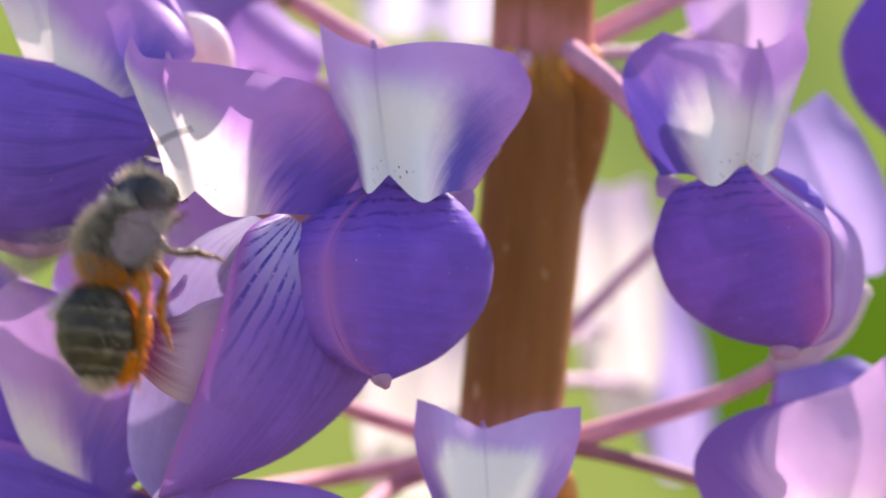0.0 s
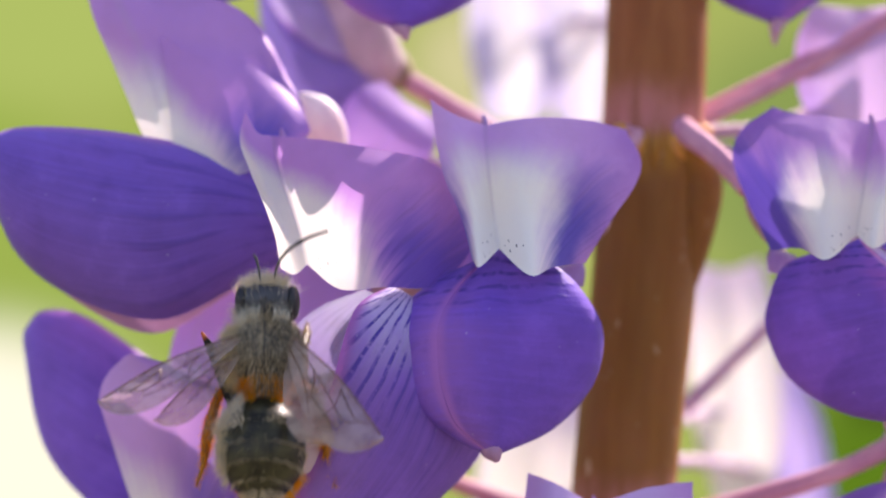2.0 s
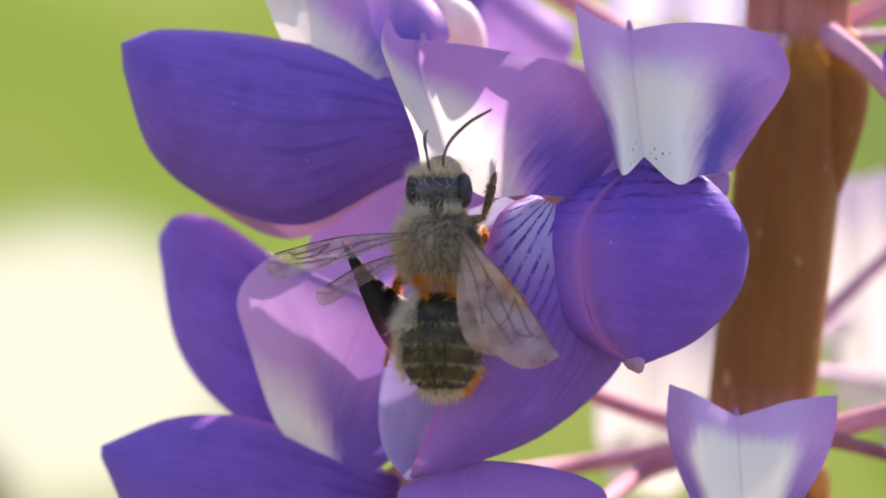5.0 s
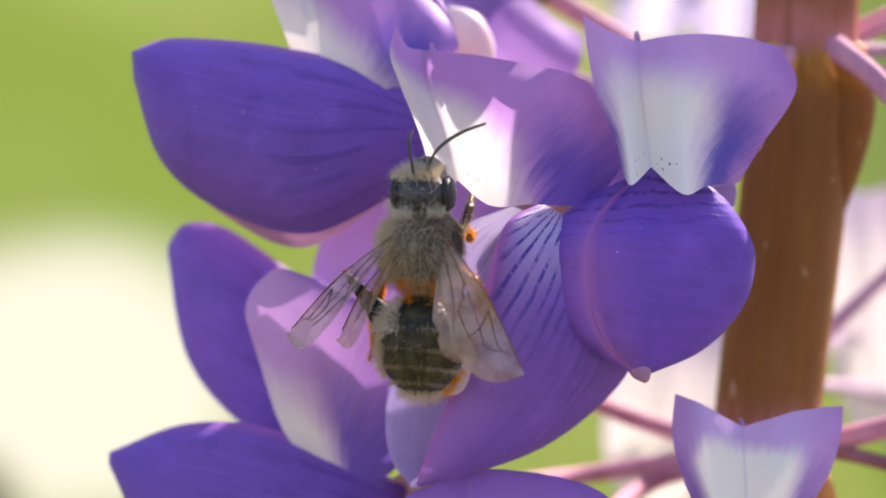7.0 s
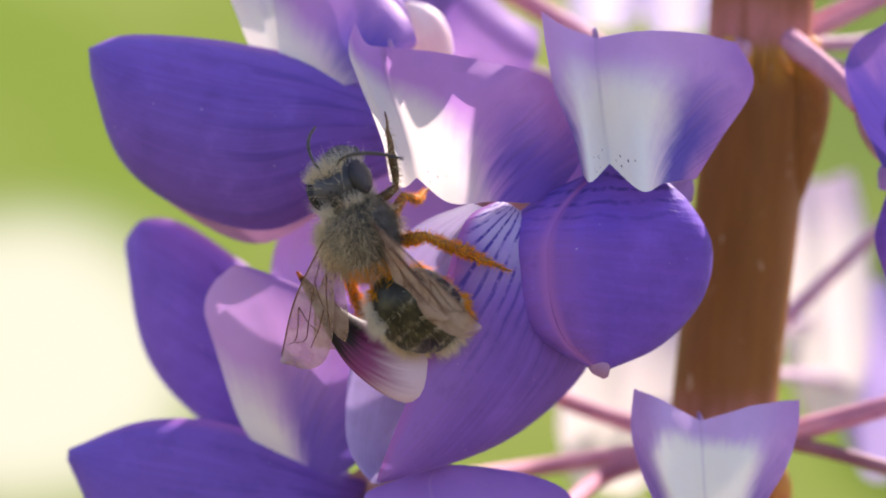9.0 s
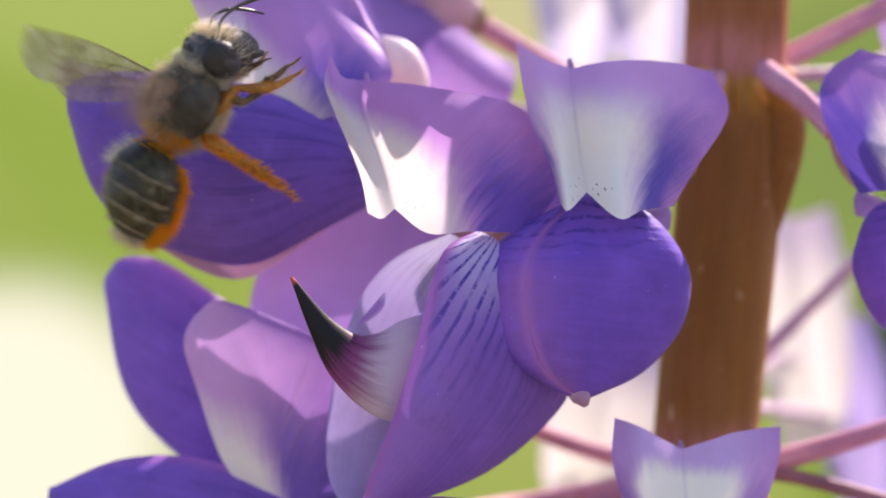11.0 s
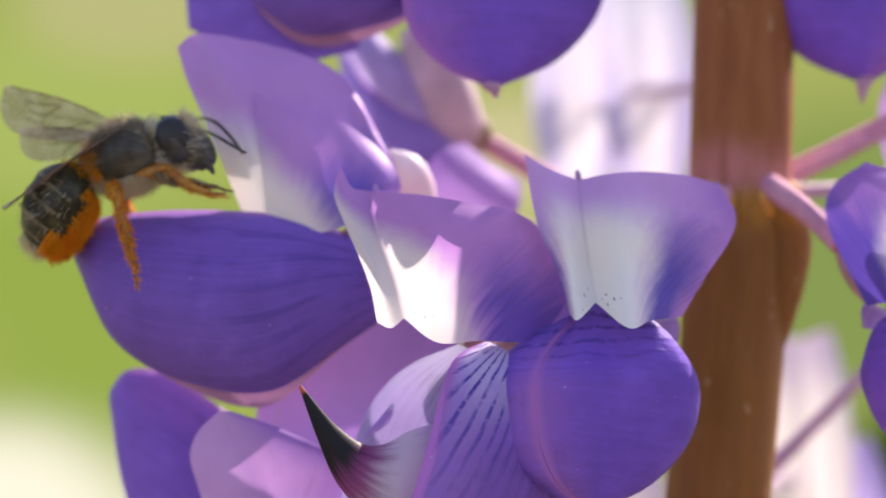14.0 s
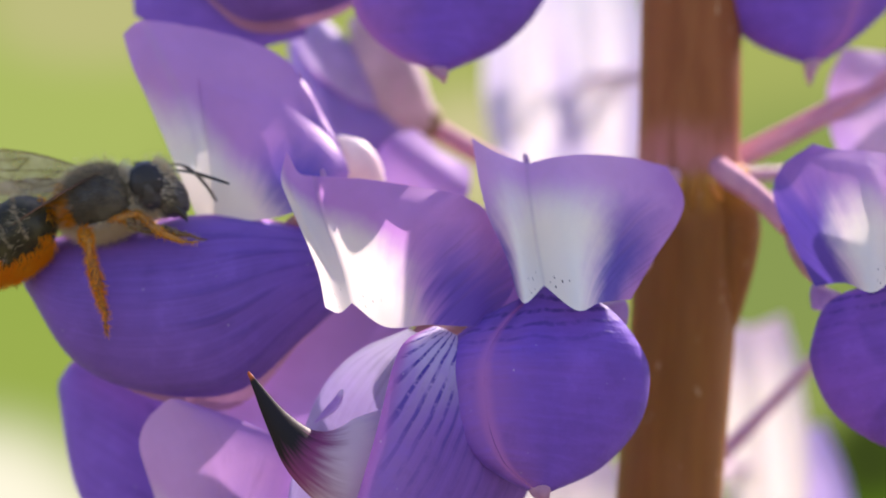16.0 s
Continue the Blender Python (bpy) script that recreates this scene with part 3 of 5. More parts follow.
under("stem_wedge", tube_mesh("stem_wedge", [(1428, 165, 5.4), (1430, 118, 5.15), (1434, 76, 5.3)], [0.08, 0.30, 0.06], STEM, 12, 12), plant, "small brown wedge between two stalks")
whorl(1352, 800, 8)

under("leaf_scar", tube_mesh("leaf_scar", [(1462, 935, 7.4), (1456, 880, 6.6), (1446, 826, 6.4)], [0.2, 0.7, 0.4], NODE, 12, 12), plant, "orange-yellow swelling under a stalk")

# ---- flowers of the middle whorl ----
B_LEFT = [(1104, 315, -2.6), (1084, 236, -1.8), (1058, 177, -1.4), (1043, 110, -1.0), (1031, 25, -0.6)]
B_LOBE = [(1119, 328, -3.6), (1111, 239, -2.5), (1096, 157, -1.9), (1084, 96, -1.2), (1075, 54, -0.5)]
B_CREASE = [(1152, 296, -2.2), (1142, 229, -1.3), (1133, 152, -0.9), (1129, 106, -0.3), (1128, 74, 0.2)]
B_BELLY = [(1209, 344, -4.4), (1204, 241, -3.0), (1200, 159, -2.4), (1198, 108, -1.6), (1195, 62, -0.8)]
B_FLANK = [(1251, 330, -3.0), (1271, 251, -1.9), (1294, 170, -1.3), (1301, 118, -0.7), (1303, 64, -0.1)]
B_RIGHT = [(1307, 323, -1.4), (1350, 255, -1.0), (1399, 184, -0.4), (1409, 138, 0.0), (1382, 83, 0.4)]
B_BANNER, B_ACROSS = [B_LEFT, B_LOBE, B_CREASE, B_BELLY, B_FLANK, B_RIGHT], (0.22, 0.36, 0.5, 0.61, 0.78, 0.98)
B_RIDGE = [(1152, 290, -0.6), (1076, 366, -1.7), (1044, 424, -3.0), (1040, 482, -3.2), (1048, 550, -3.2), (1075, 614, -3.0), (1128, 660, -2.4)]
B_WING_R = [(1185, 305, -1.5), (1262, 334, -1.2), (1316, 398, -0.8), (1337, 460, -0.4), (1314, 546, -0.2), (1244, 620, -0.6), (1145, 664, -2)]
B_WING_L = [(1142, 296, -1.0), (1030, 366, 0.2), (993, 425, 0.5), (980, 488, 0.5), (998, 550, 0.1), (1046, 606, -0.8), (1116, 660, -2)]
front = flower("violet lupine flower with white banner and rounded blue-violet wings", (1280, 240, 3),
               wings=[([B_RIDGE, B_WING_R], (1.3,), WING, "blue-violet wing petal"), ([B_RIDGE, B_WING_L], (1.6,), WING, "blue-violet wing petal")],
               loft=(B_BANNER, B_ACROSS, BANNER_FRONT, (2,)),
               claws=[[[(1236, 330, 0.4), (1252, 350, 0.6), (1282, 368, 0.8)], [(1296, 312, 1.4), (1304, 336, 1.6), (1300, 366, 1.8)]]],
               tip=([(1122, 640, -1.9), (1136, 660, -2.3), (1144, 676, -2.3)], [0.46, 0.46, 0.14]),
               calyx=((1335, 190, 3.2), (1262, 285, -0.2), 1.5, 3.8), pedicel=([(1316, 190, 3.5), (1366, 130, 4.8), (1404, 88, 6.0)], [0.5, 0.52, 0.46]), dd=-2, apex=(1129, 72, 0.4))

A_LEFT = [(762, 326, -2.4), (748, 255, -2.1), (711, 158, -1.3), (690, 96, -0.8), (700, 43, -0.4)]
A_LOBE = [(786, 337, -2.9), (767, 255, -2.4), (737, 173, -1.6), (714, 112, -1), (721, 81, -0.1)]
A_CREASE = [(809, 320, -2.7), (794, 255, -2.1), (770, 183, -1.2), (754, 127, -0.2), (747, 89, 0.3)]
A_BELLY = [(868, 364, -3.5), (853, 267, -3), (842, 185, -2.4), (833, 134, -1.6), (827, 96, -0.6)]
A_FOLD = [(944, 362, -3.2), (934, 268, -3.4), (939, 187, -3.2), (961, 146, -2.6), (988, 124, -1.8)]
A_FLANK = [(1021, 364, -2), (1027, 278, -1.8), (1024, 207, -1.4), (1020, 161, -1), (1021, 135, -0.6)]
A_RIGHT = [(1062, 348, 0), (1101, 287, 0.6), (1088, 211, 0.8), (1069, 175, 0.8), (1050, 151, 0.8)]
A_RIDGE = [(952, 362, -1.0), (905, 386, -2.0), (880, 430, -2.7), (852, 530, -3.2), (808, 668, -3.4), (756, 800, -2.6), (736, 858, -1.6)]
A_WING_R = [(962, 362, -0.6), (1006, 398, 0.4), (1060, 470, 1.2), (1100, 570, 1.8), (1104, 665, 2), (960, 790, 1), (745, 862, -1.2)]
A_WING_L = [(907, 365, 0), (812, 405, 1.2), (745, 480, 2), (700, 610, 2), (682, 740, 1.4), (692, 812, 0.4), (728, 862, -1)]
A_INNER = [(930, 374, 0.4), (910, 470, 1.4), (880, 570, 1.8), (840, 670, 2.0), (795, 770, 1.4), (765, 820, 0.6), (742, 864, -0.8)]
A_HOOD_IN = [(792, 470, 0.2), (788, 490, 0.2), (774, 508, 0.3), (742, 526, 0.6)]
A_HOOD_OUT = [(787, 468, 0.3), (774, 484, 0.5), (758, 502, 0.6), (738, 526, 0.7)]
bee_flower = flower("lupine flower with sunlit banner, veined lilac wings and bare black-tipped keel", (980, 380, 2),
                    wings=[([A_RIDGE, A_WING_R], (2.2,), WING_OPEN, "veined lilac wing petal"), ([A_INNER, A_WING_L], (0.5,), WING_INNER, "pale folded-back wing petal"),
                           ([A_HOOD_IN, A_HOOD_OUT], (0.1,), WING_PALE, "small ear of the wing petal")],
                    loft=([A_LEFT, A_LOBE, A_CREASE, A_BELLY, A_FOLD, A_FLANK, A_RIGHT], (0.36, 0.43, 0.5, 0.59, 0.74, 0.86, 0.98), BANNER, (2,)),
                    keel=([(960, 560, 0.6), (880, 596, -0.4), (800, 612, -1.2), (728, 586, -2.0), (675, 525, -2.6), (624, 437, -3.0)], [2.0, 2.5, 2.3, 1.36, 0.62, 0.06]),
                    calyx=((1040, 300, 3), (940, 380, 0), 1.4, 3.6), pedicel=([(1040, 300, 3), (1200, 180, 7), (1380, 92, 8)], [0.5, 0.5, 0.6]), dd=-2, apex=(766, 92, 0.4))

C_LEFT = [(1642, 306, -0.4), (1603, 222, 0.6), (1574, 141, 1.4), (1592, 85, 1.6), (1649, 47, 1)]
C_FLANK = [(1697, 302, -2), (1667, 232, -1.8), (1657, 150, -1.2), (1668, 90, -0.6), (1694, 59, 0)]
C_BELLY = [(1748, 323, -4.2), (1746, 232, -3), (1747, 150, -2.4), (1752, 100, -1.6), (1763, 64, -0.8)]
C_CREASE = [(1800, 280, -1.8), (1809, 234, -1.3), (1819, 172, -0.8), (1827, 121, -0.2), (1832, 78, 0.3)]
C_LOBE = [(1832, 304, -3.8), (1841, 233, -2.8), (1859, 172, -2.2), (1873, 111, -1.4), (1873, 60, -0.6)]
C_RIGHT = [(1862, 289, -2), (1877, 218, -2), (1901, 142, -1.6), (1921, 80, -1.2), (1907, 9, -0.8)]
C_RIDGE = [(1805, 286, -2.4), (1855, 331, -3), (1929, 388, -3.4), (1958, 425, -3.6), (1960, 502, -3.6), (1955, 569, -3.3), (1921, 618, -2.6)]
C_WING_L = [(1781, 295, -1.5), (1670, 330, 0.2), (1634, 396, 0.6), (1629, 452, 0.6), (1668, 535, 0.4), (1766, 601, -0.6), (1900, 626, -2)]
C_WING_R = [(1818, 287, -1.5), (1916, 339, 0.6), (1989, 402, 1.4), (2010, 475, 1.6), (2000, 547, 1.2), (1964, 597, 0), (1925, 620, -2)]
C_EAR = [[(1830, 290, -2.2), (1868, 322, -2.6), (1912, 362, -2.6), (1944, 392, -2.4)], [(1862, 292, -1.6), (1910, 316, -1.8), (1944, 350, -1.8), (1950, 388, -2.2)]]
right = flower("lupine flower with a sun fleck on its banner and rounded wings", (1690, 240, 3),
               wings=[([C_RIDGE, C_WING_L], (1.7,), WING_ROSY, "blue-violet wing petal with a rosy ridge"), ([C_RIDGE, C_WING_R], (0.8,), WING_PALE, "pale lilac wing petal"),
                      (C_EAR, (0.3,), WING, "small dark ear of the wing petal")],
               loft=([C_LEFT, C_FLANK, C_BELLY, C_CREASE, C_LOBE, C_RIGHT], (0.02, 0.20, 0.38, 0.5, 0.62, 0.74), BANNER_RIGHT, (3,)),
               claws=[[[(1690, 318, 0.6), (1670, 332, 0.8), (1655, 350, 1.0)], [(1640, 296, 1.2), (1632, 316, 1.4), (1634, 344, 1.6)]]],
               tip=([(1860, 612, -1.6), (1874, 630, -2.0), (1876, 640, -2.0)], [0.6, 0.7, 0.3]),
               calyx=((1600, 190, 3.0), (1700, 280, 0), 1.5, 3.6), pedicel=([(1600, 195, 2.2), (1550, 140, 3.4), (1505, 104, 4.6), (1462, 74, 6.4)], [0.52, 0.56, 0.64, 0.72]), dd=-1, apex=(1832, 76, 0.4))

E_LEFT = [(540, 152, 0.4), (510, 77, 0.6), (472, -20, 0.6), (432, -117, 0.8), (417, -179, 1.2)]
E_LOBE = [(590, 161, 0.2), (554, 67, 0.0), (525, -34, 0.0), (485, -126, 0.4), (451, -199, 1.2)]
E_CREASE = [(640, 161, 0.2), (620, 68, 0.4), (600, -29, 0.6), (568, -116, 1.0), (536, -189, 1.8)]
E_BELLY = [(700, 152, 0.2), (690, 69, 0.2), (681, -13, 0.6), (655, -95, 1.2), (615, -170, 2.0)]
E_FLANK = [(751, 129, 0.6), (758, 70, 0.8), (750, 0, 1.2), (730, -72, 1.5), (695, -134, 1.9)]
E_RIGHT = [(802, 94, 1.2), (806, 70, 1.3), (796, 30, 1.5), (777, -8, 1.8), (742, -82, 2.0)]
E_IN = [[(572, 158, 0.0), (566, 80, -0.2), (558, -10, -0.1), (548, -94, 0.35)], [(610, 163, -0.2), (606, 90, -0.5), (598, 10, -0.4), (586, -68, -0.1)],
        [(660, 162, -0.4), (658, 90, -0.8), (650, 20, -0.6), (640, -52, -0.2)], [(712, 150, -0.4), (712, 90, -0.7), (704, 20, -0.4), (688, -50, 0.2)],
        [(764, 124, 0.0), (770, 84, -0.1), (762, 36, 0.1), (744, -14, 0.6)], [(806, 92, 0.6), (812, 78, 0.6), (800, 46, 0.8), (778, 14, 1.1)]]
E_TOP = [(806, 200, 1.8), (640, 118, 0.2), (500, 84, 0), (380, 70, 0), (290, 70, 0), (233, 92, 0.2)]
E_LOW = [(806, 292, 1.8), (690, 350, 0.8), (545, 414, 0.5), (390, 372, 0.5), (285, 285, 0.4), (236, 140, 0.2)]
E_LOW2 = [(806, 294, 2.6), (690, 352, 2.2), (540, 438, 2.0), (404, 386, 1.8), (296, 284, 1.4), (248, 150, 1.0)]
left = flower("lupine flower with large smooth violet wings stretched sideways", (780, 200, 4),
              wings=[([E_TOP, E_LOW], (2.8,), WING_DEEP, "large smooth violet wing petal"), ([E_TOP, E_LOW2], (1.0,), WING_RIM, "dusky pink rim of the far wing petal")],
              loft=([E_LEFT, E_LOBE, E_CREASE, E_BELLY, E_FLANK, E_RIGHT], (0.44, 0.5, 0.56, 0.66, 0.8, 0.97), BANNER_SIDE, ()), folds=[(E_IN, (0.52, 0.57, 0.65, 0.74, 0.85, 0.97), BANNER_CURL)],
              calyx=((850, 190, 4), (740, 200, 1), 1.6, 3.6), pedicel=([(850, 190, 4), (1040, 190, 8), (1390, 130, 9)], [0.5, 0.5, 0.6]), dd=1, crinkle=0.14)

# ---- flowers of the lower whorl ----
D_LEFT = [(1286, 1039, -1.5), (1238, 917, -1.4), (1205, 837, -1.2), (1189, 766, -1), (1195, 697, -0.8)]
D_LOBE = [(1308, 1050, -2.6), (1274, 919, -2.5), (1251, 838, -2.3), (1247, 768, -1.9), (1248, 719, -1.4)]
D_CREASE = [(1325, 1052, -1.8), (1323, 940, -1.6), (1320, 870, -1.5), (1317, 809, -1.2), (1314, 756, -0.8)]
D_LOBE2 = [(1346, 1051, -2.6), (1374, 921, -2.5), (1391, 842, -2.3), (1402, 782, -1.9), (1408, 728, -1.4)]
D_RIGHT = [(1376, 1041, -1.5), (1418, 927, -1.4), (1466, 843, -1.2), (1488, 774, -1), (1492, 719, -0.8)]
flower("lupine flower facing out, white heart-shaped banner with violet rim", (1322, 1000, 3),
       wings=[([shifted(B_RIDGE, 157, 710, 0), shifted(B_WING_R, 157, 710, 0)], (1.7,), WING, "blue-violet wing petal"), ([shifted(B_RIDGE, 157, 710, 0), shifted(B_WING_L, 157, 710, 0)], (1.6,), WING, "blue-violet wing petal")],
       loft=([D_LEFT, D_LOBE, D_CREASE, D_LOBE2, D_RIGHT], (0.03, 0.28, 0.5, 0.72, 0.97), BANNER_HEART, (2,)),
       calyx=((1322, 930, 4), (1322, 1010, 0), 1.5, 3.6), pedicel=([(1322, 930, 4), (1330, 850, 5), (1345, 800, 6.6)], [0.5, 0.5, 0.6]), dd=-1, seed=5, apex=(1314, 756, 0))

F_LEFT = [(565, 835, 0), (500, 760, -0.8), (452, 620, -1.4), (418, 508, -1.6)]
F_FOLD = [(620, 838, -0.6), (590, 700, -1.8), (550, 580, -2.6), (490, 474, -2.6)]
F_RIGHT = [(700, 830, -0.6), (735, 700, -1.6), (720, 580, -2.4), (610, 490, -2.4)]
F_TOP = [(720, 860, 1.5), (600, 800, 0.4), (450, 752, 0), (320, 752, 0), (194, 800, 0.3)]
F_LOW = [(715, 965, 1.5), (650, 1030, 0.8), (490, 1096, 0.5), (300, 1030, 0.5), (192, 820, 0.3)]
flower("slightly blurred lupine flower with lilac banner and violet wings", (740, 880, 5),
       ([F_LEFT, F_FOLD, F_RIGHT], (0.4, 0.4), (0.50, 0.76, 1.0), BANNER_SOFT, (0.2, 0.4)),
       [([F_TOP, F_LOW], (2.6,), WING_DEEP, "smooth violet wing petal")],
       calyx=((800, 870, 5), (700, 880, 2), 1.6, 3.6), pedicel=([(800, 870, 6), (1040, 840, 15), (1330, 800, 11)], [0.5, 0.5, 0.6]), dd=3, seed=8)

G_TOP = [(620, 560, 2), (500, 470, 0.4), (400, 404, 0), (330, 396, 0), (298, 430, 0.3)]
G_LOW = [(620, 800, 2), (540, 810, 0.8), (420, 745, 0.5), (330, 630, 0.5), (296, 450, 0.3)]
G_BAN_L = [(620, 600, 0), (560, 540, 0), (560, 450, 0), (620, 330, 0)]
G_BAN_R = [(760, 620, 1), (880, 520, 1), (925, 400, 1.4), (890, 285, 1.6)]
flower("out-of-focus violet lupine flower behind the front row", (700, 600, 9),
       ([G_BAN_L, G_BAN_R], (1.2,), (0.45, 0.95), BANNER_LILAC),
       [([G_TOP, G_LOW], (1.6,), WING_DEEP, "smooth violet wing petal")],
       calyx=((900, 640, 9), (760, 620, 7), 1.6, 3.6), pedicel=([(900, 640, 9), (1120, 740, 15), (1330, 800, 11)], [0.5, 0.5, 0.6]), dd=7, seed=12)

H_L = [(900, 1010, 0), (760, 960, -1), (716, 900, -0.4), (724, 862, 0)]
H_C = [(930, 1020, -0.6), (900, 950, -1.6), (880, 890, -1.4), (860, 830, -0.4)]
H_R = [(960, 1010, 0), (1060, 960, -0.6), (1085, 900, -0.6), (1050, 834, -0.4)]
flower("lupine flower low on the spike, violet banner seen from above", (960, 960, 4),
       ([H_L, H_C, H_R], (0.4, 0.3), (0.2, 0.6, 0.95), BANNER_VIOLET, (0.2, 0.3)),
       [([shifted(B_RIDGE, -200, 700, 0), shifted(B_WING_R, -200, 700, 0)], (1.7,), WING, "blue-violet wing petal"), ([shifted(B_RIDGE, -200, 700, 0), shifted(B_WING_L, -200, 700, 0)], (1.6,), WING, "blue-violet wing petal")],
       calyx=((1040, 940, 5), (960, 1000, 2), 1.5, 3.6), pedicel=([(1040, 940, 5), (1160, 850, 13), (1330, 806, 10)], [0.5, 0.5, 0.6]), dd=-2, seed=15)

I_L = [(1880, 1010, 0), (1745, 940, 1), (1695, 830, 1.6), (1760, 722, 1)]
I_C = [(1920, 1000, -2), (1900, 900, -2.2), (1880, 810, -1.8), (1900, 718, -1)]
I_R = [(1960, 1000, -1), (1985, 900, -1.4), (2010, 800, -1), (1990, 692, 0)]
I_R2 = [(2000, 1000, 0), (2060, 900, 0), (2090, 800, 0), (2060, 640, 0)]
flower("lupine flower with rosy lilac banner on a long pink stalk", (1900, 900, 4),
       ([I_L, I_C, I_R, I_R2], (0.6, 0.4, 0.3), (0.0, 0.34, 0.5, 0.8), BANNER_LIT, (0.2, 0)),
       [([shifted(C_RIDGE, 100, 690, 0), shifted(C_WING_L, 100, 690, 0)], (1.7,), WING, "blue-violet wing petal"),
        ([[(1850, 760, 4), (1840, 720, 3.4), (1850, 670, 3.4)], [(2080, 780, 4), (2090, 700, 3.4), (1990, 640, 3.4)]], (0.8,), WING_DUSK, "violet petal lobe behind")],
       calyx=((1850, 700, 5), (1900, 850, 2), 1.5, 3.6), pedicel=([(1848, 662, 5), (1740, 708, 6.5), (1600, 748, 8), (1400, 800, 9)], [0.55, 0.5, 0.55, 0.7]), dd=0, seed=18, cup=([(1842, 668, 5.4), (1895, 624, 5.2), (1955, 572, 5.2), (2018, 516, 5.4)], [0.6, 1.25, 1.35, 0.5]))

# ---- flowers of the upper whorl ----
def upper(label, du, dv, dd, wide, stalk, seed, seam=True, point=14):
    def s(c):
        return [(1140 + (u - 1140) * wide + du, 668 + (v - 668) * abs(wide) + dv, d) for u, v, d in c]
    ridge = B_RIDGE if seam else [(1150, 300, -1), (1060, 350, -1.4), (1000, 415, -1.4), (982, 485, -1.4), (1000, 570, -1.6), (1055, 630, -1.8), (1130, 664, -2.2)]
    return flower(label, (1250 + du, 240 + dv, 3),
                  loft=([s(c) for c in B_BANNER], B_ACROSS, BANNER, (2,)),
                  wings=[([s(ridge), s(B_WING_R)], (1.7 if seam else 2.6,), WING, "blue-violet wing petal"), ([s(ridge), s(B_WING_L)], (1.6 if seam else 0.2,), WING, "blue-violet wing petal")],
                  tip=(s([(1115, 640, -1.8), (1136, 662, -2.2), (1142, 668 + point, -2.2)]), [0.4, 0.42, 0.06]),
                  calyx=((1270 + du, 200 + dv, 4 + dd), (1200 + du, 300 + dv, 0 + dd), 1.5, 4.0), pedicel=(stalk, [0.5, 0.5, 0.6]), dd=dd, seed=seed)


upper("lupine flower overhead with round blue-violet wings", -156, -762, 4.7, 1.06, [(1125, -560, 2), (1250, -600, 5), (1450, -640, 9)], 21, False)
upper("lupine flower overhead, violet wings with a pointed rosy tip", 512, -768, 8, -1.0, [(1780, -560, 4), (1640, -600, 6), (1460, -640, 9)], 24, True, 34)
K_TOP = [(900, -350, 1), (760, -400, 0), (620, -360, 0), (545, -280, 0.4)]
K_LOW = [(890, -270, 1), (790, -220, 0.4), (650, -198, 0.4), (560, -250, 0.4)]
K_LOW2 = [(890, -268, 2), (790, -205, 1.4), (650, -176, 1.4), (562, -240, 1)]
flower("lupine flower overhead with dark violet wings", (900, -300, 3), None,
       [([K_TOP, K_LOW], (2.4,), WING_DEEP, "dark violet wing petal"), ([K_TOP, K_LOW2], (1.2,), WING_RIM, "dusky pink rim of the far wing petal"),
        ([[(770, -320, 1.6), (580, -370, 1.6), (432, -300, 1.6)], [(740, -170, 1.6), (560, -140, 1.6), (438, -215, 1.6)]], (0.8,), WING_DEEP, "violet wing petal")],
       calyx=((985, -420, 4), (900, -350, 1.5), 1.4, 3.0), pedicel=([(985, -420, 4), (1200, -520, 6), (1450, -640, 9)], [0.5, 0.5, 0.6]), dd=5, seed=27)

# ---- flowers behind the stem, out of focus ----
def rear(label, u, v, d, w, h, lean, mat, stalk, seed, bulge=0.5, sides=(0.1, 0.5, 0.9)):
    a = radians(lean)
    def r(x, y, z):
        return (u + (x * math.cos(a) - y * math.sin(a)), v + (x * math.sin(a) + y * math.cos(a)), d + z)
    lf = [r(-w * 0.3, h * 0.5, 0), r(-w * 0.48, h * 0.2, -1), r(-w * 0.5, -h * 0.2, -1), r(-w * 0.36, -h * 0.5, 0)]
    ce = [r(0, h * 0.52, -0.3), r(0, h * 0.2, -1.3), r(0, -h * 0.2, -1.3), r(0, -h * 0.46, -0.2)]
    rt = [r(w * 0.3, h * 0.5, 0), r(w * 0.48, h * 0.2, -1), r(w * 0.5, -h * 0.2, -1), r(w * 0.36, -h * 0.5, 0)]
    return flower(label, (u, v, d), ([lf, ce, rt], (bulge, bulge), sides, mat), (),
                  calyx=(r(0, h * 0.12, 5), r(0, -h * 0.1, 1), 1.6, 3.6), pedicel=([r(0, h * 0.12, 4.8), *stalk[1:]], [0.42, 0.38, 0.5]), seed=seed, stalk_material=PEDICEL_DUSK)


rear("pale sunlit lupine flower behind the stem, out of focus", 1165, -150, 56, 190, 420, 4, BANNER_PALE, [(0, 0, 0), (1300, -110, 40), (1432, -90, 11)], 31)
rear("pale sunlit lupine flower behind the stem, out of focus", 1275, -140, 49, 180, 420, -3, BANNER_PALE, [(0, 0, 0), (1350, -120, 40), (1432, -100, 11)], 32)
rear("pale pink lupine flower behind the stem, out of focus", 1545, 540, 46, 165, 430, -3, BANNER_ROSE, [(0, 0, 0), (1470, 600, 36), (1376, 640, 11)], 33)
rear("lilac lupine flower behind the stem, out of focus", 1632, 690, 50, 150, 340, -10, BANNER_SKY, [(0, 0, 0), (1530, 690, 38), (1372, 680, 11)], 34)
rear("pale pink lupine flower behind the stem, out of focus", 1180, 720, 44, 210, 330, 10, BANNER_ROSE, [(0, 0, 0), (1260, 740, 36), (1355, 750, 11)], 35)
